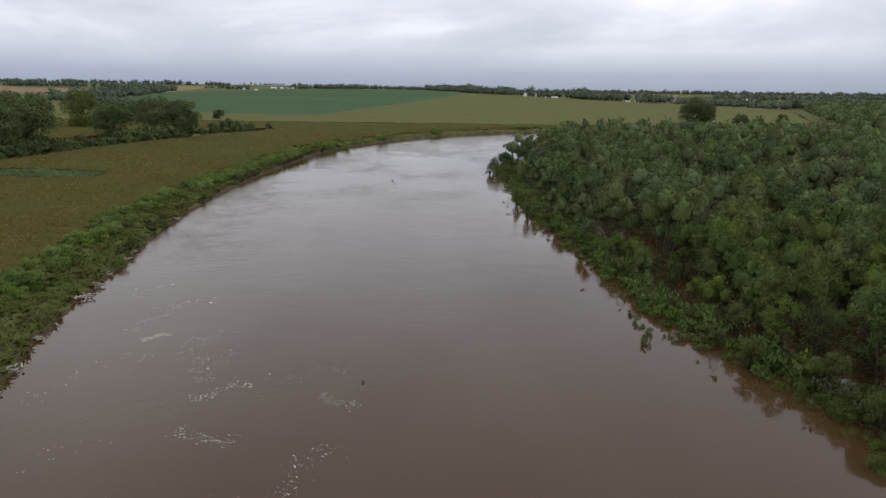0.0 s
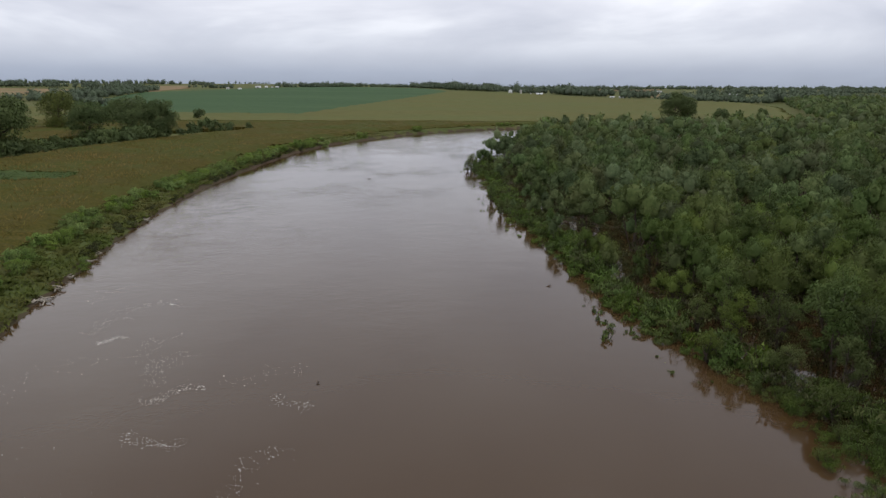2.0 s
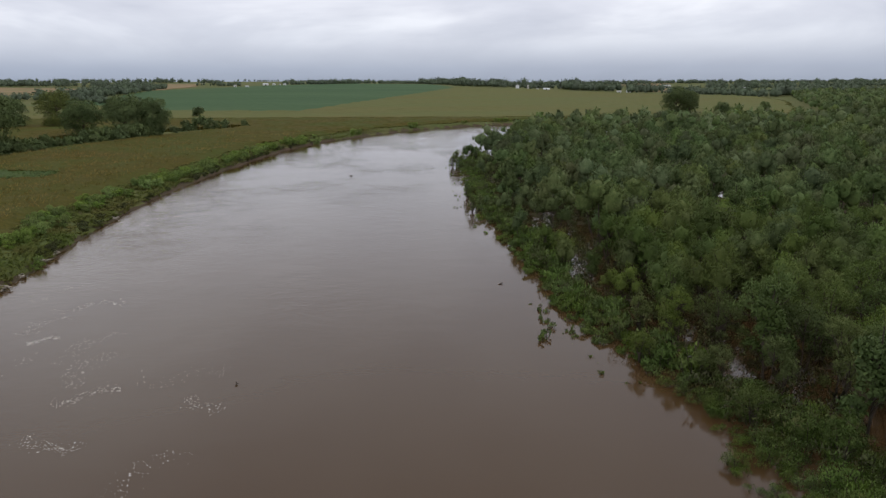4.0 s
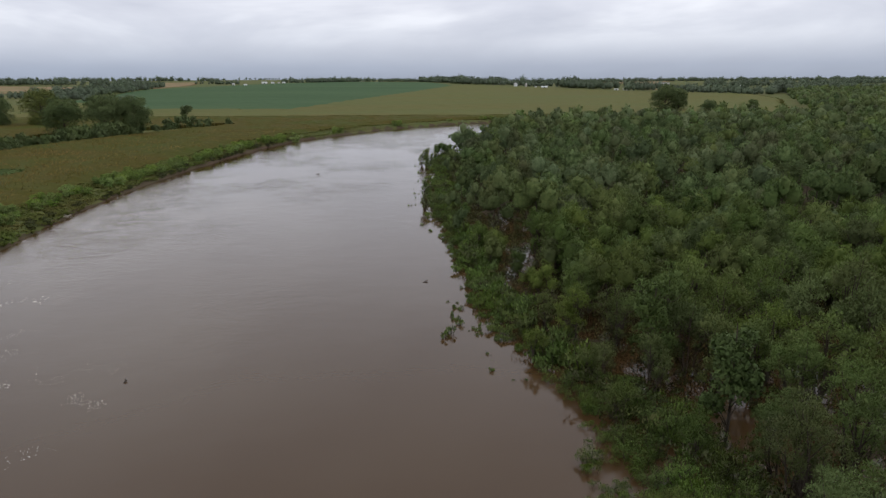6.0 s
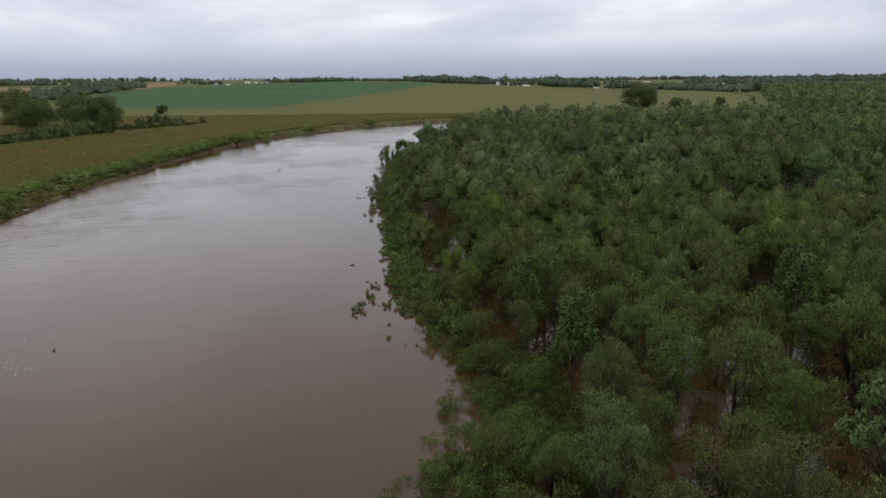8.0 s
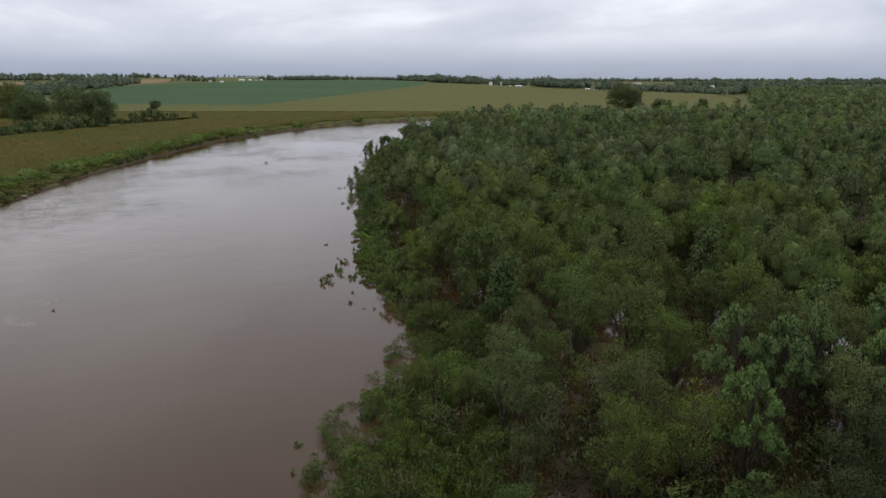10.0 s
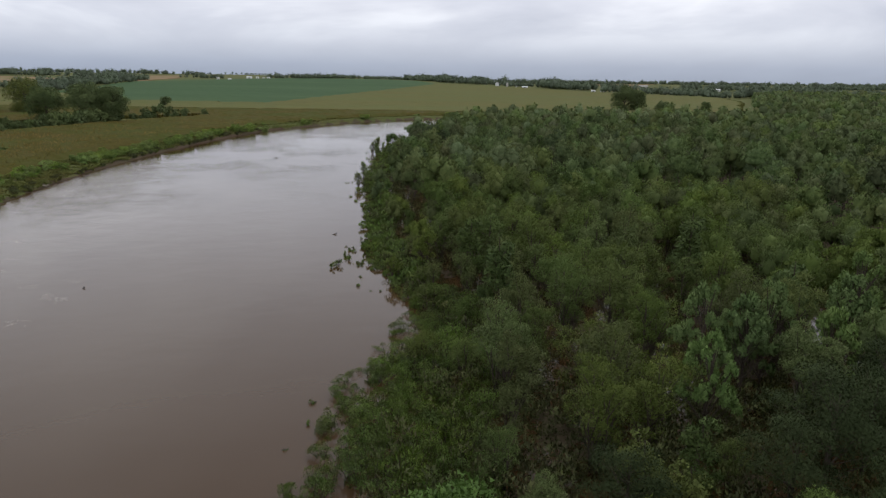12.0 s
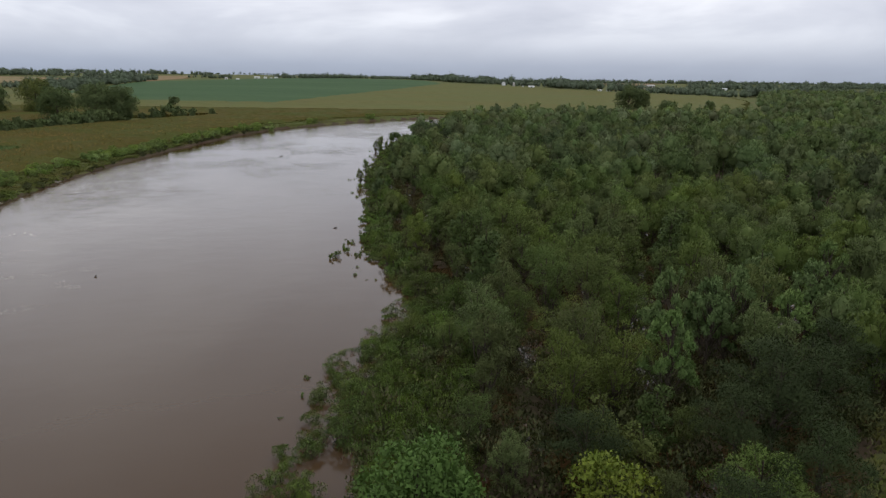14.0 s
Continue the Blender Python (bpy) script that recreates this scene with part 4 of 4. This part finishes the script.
drab = [(tree_thing("bank_brush", 164 + i, "shrub", 1.4, 2.6, 420, 0.26, M["brush"], "drab low brush overhanging the cut river bank", "shrub", "brush on the cut bank"), 1.4) for i in range(2)]
pts, rng = scatter(13, -80, 110, 110, 470, 2.9)
outer, inner, river = banks(pts[:, 0], pts[:, 1])
ok = (outer > 0.4) & (outer < 2.6) & (pts[:, 1] < 320) & (waves(pts[:, 0], pts[:, 1], 16, 33) > -0.35)
set_out(drab, [(x, y, r.uniform(0.9, 1.7), r.uniform(0, 6.28), r.randrange(2)) for x, y in pts[ok]])


def tufts(name, at, height, blades, width, mat, label, category, seed, lean=0.35):
    """Grass or crop plants: each a few bent blades from one root."""
    rng = np.random.default_rng(seed)
    n = len(at)
    root = np.repeat(np.column_stack([at, land(at[:, 0], at[:, 1])]), blades, axis=0)
    a = rng.uniform(0, math.tau, n * blades)
    h = np.repeat(np.broadcast_to(height, n), blades) * rng.uniform(0.6, 1.15, n * blades)
    out = np.stack([np.cos(a), np.sin(a), 0 * a], -1)
    side = np.stack([-np.sin(a), np.cos(a), 0 * a], -1) * width / 2
    up = np.array([0, 0, 1.0])
    mid = root + up * (h * 0.62)[:, None] + out * (h * lean * 0.5)[:, None]
    tip = root + up * (h * rng.uniform(0.75, 1.0, len(h)))[:, None] + out * (h * lean * 1.4)[:, None]
    v = np.stack([root - up * 0.1, mid - side, tip, mid + side], 1).reshape(-1, 3)
    turned = unit(up + out * 0.35 + 0.25 * rng.normal(size=out.shape))
    ob = new(name, np_mesh(name, v, np.arange(len(v)).reshape(-1, 4), [mat], smooth=True, normals=np.repeat(turned, 4, axis=0)))
    return tagged(ob, label, category, kind="stuff")


rng = np.random.default_rng(17)
p = np.column_stack([rng.uniform(-85, 70, 190000), rng.uniform(40, 480, 190000)])
outer, inner, river = banks(p[:, 0], p[:, 1])
keep = (outer > 0.2 + 0.5 * sstep(p[:, 1], 140, 220) + 0.7 * waves(p[:, 0], p[:, 1], 7, 41)) & (outer < 15) & (rng.uniform(size=len(p)) < 1.1 - sstep(p[:, 1], 120, 480))
tufts("bank_grass", p[keep], 0.55 + 0.25 * waves(p[keep, 0], p[keep, 1], 8, 2), 4, 0.24, M["grass"], "rough green and straw-coloured grass on the river bank", "grass", 5, 0.95)
p = np.column_stack([rng.uniform(-150, -95, 4000), rng.uniform(180, 202, 4000)])
p = p[within(p[:, 0], p[:, 1], GREEN_STRIP)]
tufts("weed_strip", p, 2.0, 3, 0.4, M["strip"], "strip of bright green weeds in the corn", "weeds", 6, 0.5)
p = np.column_stack([rng.uniform(66, 100, 4500), rng.uniform(-8, 32, 4500)])
p = p[within(p[:, 0], p[:, 1], CLEARING)]
tufts("meadow_grass", p, 0.6, 3, 0.22, M["grass"], "dry brownish grass in a clearing beside the wood", "grass", 7, 0.5)
# corn plants in rows
rows_x, rows_y = np.meshgrid(np.arange(-190, 60, 0.9), np.arange(60, 360, 0.8))
p = np.stack([rows_x, rows_y], -1).reshape(-1, 2) + rng.uniform(-0.16, 0.16, (rows_x.size, 2))
p = p[near_corn(p[:, 0], p[:, 1]) & (banks(p[:, 0], p[:, 1])[0] > 15.5) & (rng.uniform(size=len(p)) < 0.9 - 0.6 * sstep(p[:, 1], 150, 340))]
tufts("corn_plants", p, 2.4, 2, 0.26, M["tassel"], "ripening corn plants with dry tassels", "corn", 8, 0.35)


# ---- distance ----
def belt(line, deep, tall, gap, seed, label="dark line of trees between distant fields"):
    """A belt of trees along a line of places."""
    rng = np.random.default_rng(seed)
    out = []
    for (ax, ay), (bx, by) in zip(line[:-1], line[1:]):
        n = max(1, int(math.hypot(bx - ax, by - ay) * deep * 1.5 / gap ** 2))
        f = rng.uniform(0, 1, n)
        out.append(np.column_stack([ax + (bx - ax) * f, ay + (by - ay) * f]) + rng.uniform(-0.5, 0.5, (n, 2)) * deep)
    p = np.concatenate(out)
    clump = waves(p[:, 0], p[:, 1], 70 if deep < 100 else 260, seed)
    p, clump = p[clump > -0.45], clump[clump > -0.45]
    return stand("tree_belt", p, belt_shapes, M["hazedwood"], label, tall * (0.86 + 0.26 * clump) * rng.uniform(0.5, 1.25, len(p)), seed, False)


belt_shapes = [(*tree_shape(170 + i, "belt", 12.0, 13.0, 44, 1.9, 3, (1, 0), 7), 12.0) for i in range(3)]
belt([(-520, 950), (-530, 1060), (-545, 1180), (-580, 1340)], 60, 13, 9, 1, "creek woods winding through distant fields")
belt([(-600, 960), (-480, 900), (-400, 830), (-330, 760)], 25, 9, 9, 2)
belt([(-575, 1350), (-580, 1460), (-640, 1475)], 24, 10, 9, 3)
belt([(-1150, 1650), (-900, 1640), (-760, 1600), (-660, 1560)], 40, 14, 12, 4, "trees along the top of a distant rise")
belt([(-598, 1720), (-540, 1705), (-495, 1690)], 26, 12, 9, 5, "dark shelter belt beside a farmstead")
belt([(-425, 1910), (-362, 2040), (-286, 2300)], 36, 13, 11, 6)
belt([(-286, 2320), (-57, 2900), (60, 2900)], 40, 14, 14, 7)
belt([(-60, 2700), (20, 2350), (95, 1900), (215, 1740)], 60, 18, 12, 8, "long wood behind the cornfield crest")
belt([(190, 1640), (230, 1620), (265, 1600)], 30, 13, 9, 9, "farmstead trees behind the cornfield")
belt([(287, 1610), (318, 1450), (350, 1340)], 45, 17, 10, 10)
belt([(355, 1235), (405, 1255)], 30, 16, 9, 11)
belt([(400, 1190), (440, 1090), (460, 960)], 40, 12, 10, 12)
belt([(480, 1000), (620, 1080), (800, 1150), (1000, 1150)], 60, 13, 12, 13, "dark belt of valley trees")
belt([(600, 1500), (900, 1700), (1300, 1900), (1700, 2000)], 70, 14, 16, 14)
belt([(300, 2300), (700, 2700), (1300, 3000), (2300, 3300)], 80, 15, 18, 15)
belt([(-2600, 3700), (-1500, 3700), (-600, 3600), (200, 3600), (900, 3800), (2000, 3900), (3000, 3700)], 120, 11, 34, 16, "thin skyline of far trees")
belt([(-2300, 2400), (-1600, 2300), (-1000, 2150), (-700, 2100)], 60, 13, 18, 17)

FIELDS = [
    ("ripe_field", "stubble", "ripe brown field on a distant slope", [(-708, 1081), (-639, 1224), (-765, 1454), (-1028, 1572), (-1500, 1500), (-1300, 1000), (-800, 900)]),
    ("ripe_field", "stubble", "ripe brown field beside creek woods", [(-555, 1376), (-585, 1646), (-697, 1991), (-760, 1810), (-650, 1480)]),
    ("pasture", "pasture", "pale green pasture on the far side of the creek", [(-536, 816), (-640, 1001), (-708, 1081), (-800, 900), (-700, 700), (-560, 700)]),
    ("ripe_field", "stubble", "pale stubble field between valley trees", [(470, 2050), (640, 2080), (1000, 3000), (700, 2900)]),
    ("ripe_field", "stubble", "pale stubble field behind white sheds", [(380, 1330), (450, 1300), (620, 1560), (480, 1640)]),
    ("pasture", "pasture", "pale green valley pasture", [(700, 1500), (900, 1560), (1000, 1650), (760, 1600)]),
]
for i, (name, mat, label, poly) in enumerate(FIELDS):
    a = np.array(poly)
    crop(name, np.arange(a[:, 0].min(), a[:, 0].max() + 16, 16.0), np.arange(a[:, 1].min(), a[:, 1].max() + 16, 16.0), lambda x, y, poly=poly: within(x, y, poly), 0.5, M[mat], label, "field", 0.05, 40 + i)


def box(x0, x1, y0, y1, z0, z1):
    bm = bmesh.new()
    bmesh.ops.create_cube(bm, size=1.0, matrix=Matrix.LocRotScale(((x0 + x1) / 2, (y0 + y1) / 2, (z0 + z1) / 2), None, (x1 - x0, y1 - y0, z1 - z0)))
    return bm


def gable(w, d, h, over):
    """A pitched roof along x, with eaves and thickness."""
    bm = bmesh.new()
    top, e = h + w_rise(d), over
    prof = [(-d / 2 - e, h - 0.15), (0, top), (d / 2 + e, h - 0.15), (d / 2 + e, h + 0.1), (0, top + 0.28), (-d / 2 - e, h + 0.1)]
    ends = [[bm.verts.new((x, y, z)) for y, z in prof] for x in (-w / 2 - e, w / 2 + e)]
    n = len(prof)
    for i in range(n):
        bm.faces.new((ends[0][i], ends[0][(i + 1) % n], ends[1][(i + 1) % n], ends[1][i]))
    for quad in ((0, 1, 4, 5), (1, 2, 3, 4)):
        bm.faces.new([ends[0][k] for k in quad])
        bm.faces.new([ends[1][k] for k in reversed(quad)])
    bmesh.ops.recalc_face_normals(bm, faces=bm.faces)
    return bm


def w_rise(d):
    return 0.24 * d


def barn(x, y, w, d, h, turn, wall, roof, label, name="barn"):
    ob = new(name)
    tagged(ob, label, "barn")
    w, d, h = w * 0.68, d * 0.7, h * 0.68
    walls = box(-w / 2, w / 2, -d / 2, d / 2, -1.0, h)
    for s in (-1, 1):
        g = [walls.verts.new((s * w / 2, -d / 2, h)), walls.verts.new((s * w / 2, d / 2, h)), walls.verts.new((s * w / 2, 0, h + w_rise(d)))]
        walls.faces.new(g if s > 0 else g[::-1])
    part("wall", bm_mesh("wall", walls, M[wall]), ob)
    top = part("roof", bm_mesh("roof", gable(w, d, h, 0.4), M[roof]), ob)
    part("ridge", bm_mesh("ridge", box(-w / 2 - 0.4, w / 2 + 0.4, -0.25, 0.25, h + w_rise(d) + 0.2, h + w_rise(d) + 0.36), M["roof"]), top)
    # a slab on the closed wall; its black stands in for interior shade
    door = part("door", bm_mesh("door", box(-w * 0.12, w * 0.12, -d / 2 - 0.08, -d / 2 - 0.01, 0, h * 0.75), M["dark"]), ob, "barn door panel painted dark as the shade of an opening")
    for x0, x1, z0, z1 in ((-w * 0.12 - 0.2, -w * 0.12, 0, h * 0.75), (w * 0.12, w * 0.12 + 0.2, 0, h * 0.75), (-w * 0.12 - 0.2, w * 0.12 + 0.2, h * 0.75, h * 0.75 + 0.2)):
        part("frame", bm_mesh("frame", box(x0, x1, -d / 2 - 0.12, -d / 2 - 0.01, z0, z1), M["white"]), door)
    ob.matrix_basis = pose(x, y, float(land(x, y)) + 0.1, 0, 0, turn)
    return ob


def round_bin(name, x, y, rad, h, wall, label):
    ob = new(name)
    tagged(ob, label, "silo")
    bm = bmesh.new()
    bmesh.ops.create_cone(bm, cap_ends=True, segments=20, radius1=rad, radius2=rad, depth=h, matrix=Matrix.Translation((0, 0, h / 2)))
    part("wall", bm_mesh("wall", bm, M[wall]), ob)
    bm = bmesh.new()
    bmesh.ops.create_cone(bm, cap_ends=True, segments=20, radius1=rad * 1.06, radius2=rad * 0.15, depth=rad * 0.6, matrix=Matrix.Translation((0, 0, h + rad * 0.3)))
    part("roof", bm_mesh("roof", bm, M["roof"]), ob)
    ob.matrix_basis = pose(x, y, float(land(x, y)))
    return ob


barn(-615, 1480, 17, 10, 7.5, 5, "white", "white", "white barn among creek trees on the rise")
barn(-483, 1632, 9, 7, 5, 20, "white", "roof", "small white farmhouse beside the shelter belt", "farmhouse")
barn(-447, 1604, 10, 6, 3.6, 35, "white", "white", "low white shed at the edge of the bean field", "shed")
barn(-462, 1830, 20, 9, 5, 4, "white", "white", "long white barn beyond the bean field")
barn(-445, 1850, 10, 8, 4.5, 4, "white", "white", "white machine shed beyond the bean field", "shed")
barn(-434, 1870, 7, 6, 3, 4, "white", "roof", "small white shed beyond the bean field", "shed")
barn(-424, 1885, 12, 7, 4, 4, "white", "white", "white barn at the end of a farm row")
barn(238, 1515, 20, 8, 3.6, -4, "white", "white", "long white shed at the cornfield edge", "shed")
barn(222, 1540, 5, 5, 3, 0, "white", "roof", "tiny white outbuilding at the cornfield edge", "shed")
round_bin("grain_bin", 183, 1600, 4.2, 7.5, "white", "pale metal grain bin beside farm trees")
round_bin("silo", 206, 1588, 2.4, 8.5, "concrete", "grey concrete silo beside farm trees")
barn(341, 1290, 12, 4, 3, -6, "white", "white", "low white trailer shed behind the corn", "shed")
barn(358, 1288, 12, 4, 3, -6, "white", "white", "low white trailer shed behind the corn", "shed")
barn(470, 1500, 40, 14, 6, -8, "concrete", "roof", "long pale farm building among valley trees")
barn(650, 1470, 26, 10, 5, 0, "white", "white", "white barn among valley trees")
barn(560, 1700, 30, 12, 8, 0, "concrete", "roof", "pale tall barn behind valley trees")

# ---- on the water and along its edge ----
def foam_bits(rng, cx, cy, length, turn, n, size):
    a, u = rng.normal(0, 0.4, n), rng.uniform(-1, 1, n)
    x = u * length / 2
    y = np.sin(u * 3 + turn) * length * 0.1 + rng.normal(0, length * 0.09, n)
    px, py = cx + x * math.cos(turn) - y * math.sin(turn), cy + x * math.sin(turn) + y * math.cos(turn)
    k, s = 6, 0.5 * size * rng.lognormal(0, 0.5, n)
    ang = np.linspace(0, math.tau, k, endpoint=False)
    rr = s[:, None] * rng.uniform(0.5, 1.0, (n, k))
    ring = np.stack([px[:, None] + rr * np.cos(ang) * 1.5, py[:, None] + rr * np.sin(ang), np.full((n, k), 0.006)], -1)
    crown = np.stack([px, py, np.full(n, 0.03)], -1)[:, None]
    v = np.concatenate([ring, crown], 1).reshape(-1, 3)
    base = (np.arange(n) * (k + 1))[:, None]
    tri = np.concatenate([np.stack([base[:, 0] + i, base[:, 0] + (i + 1) % k, base[:, 0] + k], -1) for i in range(k)])
    return v, tri


rng = np.random.default_rng(23)
trails = [(-32, 74, 3.5, 0.5, 170, 0.05), (-33, 86, 9, 0.3, 90, 0.045), (-35, 79, 7, 1.2, 60, 0.05), (-19.7, 60, 6, 0.5, 90, 0.055), (-23, 66, 9, 1.5, 80, 0.05), (-18.3, 51, 6, -0.5, 90, 0.055),
          (-9, 46, 9, 1.3, 70, 0.05), (-8, 58, 5, -0.7, 70, 0.05), (-12, 64, 9, 0.2, 40, 0.045), (-26, 72, 10, 1.4, 70, 0.045), (-34, 64, 16, 1.0, 40, 0.05), (-30, 46, 14, 0.8, 24, 0.05), (-24, 40, 12, 0.6, 30, 0.055), (-40, 92, 10, 1.2, 40, 0.045), (-15, 40, 14, 0.4, 20, 0.05), (-47, 140, 18, 1.4, 40, 0.05)]
foam = new("river_foam", np_mesh("river_foam", *joined([foam_bits(rng, *q[:4], int(q[4] * 1.9), q[5]) for q in trails]), [M["foam"]]))
tagged(foam, "flecks and trails of pale foam on brown water", "foam", kind="stuff")


def drift_pile(x, y, n, spread, seed):
    r = random.Random(seed)
    ob = new("driftwood_pile")
    tagged(ob, "bleached driftwood caught on the grassy bank", "driftwood")
    for _ in range(n):
        a, l = r.uniform(0, math.pi), r.uniform(0.5, 1.0) * spread
        c = Vector((r.uniform(-1, 1) * spread * 0.5, r.uniform(-1, 1) * spread * 0.7, r.uniform(0.05, 0.45)))
        d = Vector((math.cos(a), math.sin(a), r.uniform(-0.15, 0.25))) * l / 2
        mid = c + Vector((r.uniform(-0.1, 0.1), r.uniform(-0.1, 0.1), 0.06))
        v, f = tube([c - d, mid, c + d], [r.uniform(0.07, 0.16), 0.1, 0.04], 6)
        part("branch", np_mesh("branch", v, f, [M["drift"]], smooth=True), ob)
    ob.matrix_basis = pose(x, y, max(0.02, float(land(x, y))))


for i, (x, y, n, s) in enumerate(((-47.9, 88, 14, 1.8), (-51.6, 107.5, 8, 1.5), (-50, 99, 7, 1.3), (-48.8, 93, 6, 1.2), (-44.8, 72, 6, 1.2), (-42.2, 63.5, 6, 1.2), (-41, 59, 5, 1.2), (-56.8, 143, 8, 1.4), (-52.6, 113, 5, 1.2))):
    drift_pile(x, y, n, s, 300 + i)


def snag(x, y, length, turn, seed):
    ob = new("floating_branch")
    tagged(ob, "dark waterlogged branch drifting in the river", "driftwood")
    v, f = tube([(-length / 2, 0, -0.05), (0, 0.1, 0.08), (length / 2, 0, 0.16)], [0.09, 0.08, 0.03], 6)
    part("stem", np_mesh("stem", v, f, [M["bark"]], smooth=True), ob)
    for k in range(3):
        v, f = tube([(length * (0.1 + 0.1 * k), 0.05, 0.08), (length * (0.2 + 0.1 * k), 0.25, 0.3)], [0.03, 0.01], 5)
        part("twig", np_mesh("twig", v, f, [M["bark"]], smooth=True), ob)
    ob.matrix_basis = pose(x, y, 0, 0, 0, turn)


for q in ((22.5, 95, 0.9, 20, 1), (-6, 62, 0.45, 60, 2), (-15, 210, 1.3, 10, 3), (-30, 330, 2.2, 30, 4)):
    snag(*q)
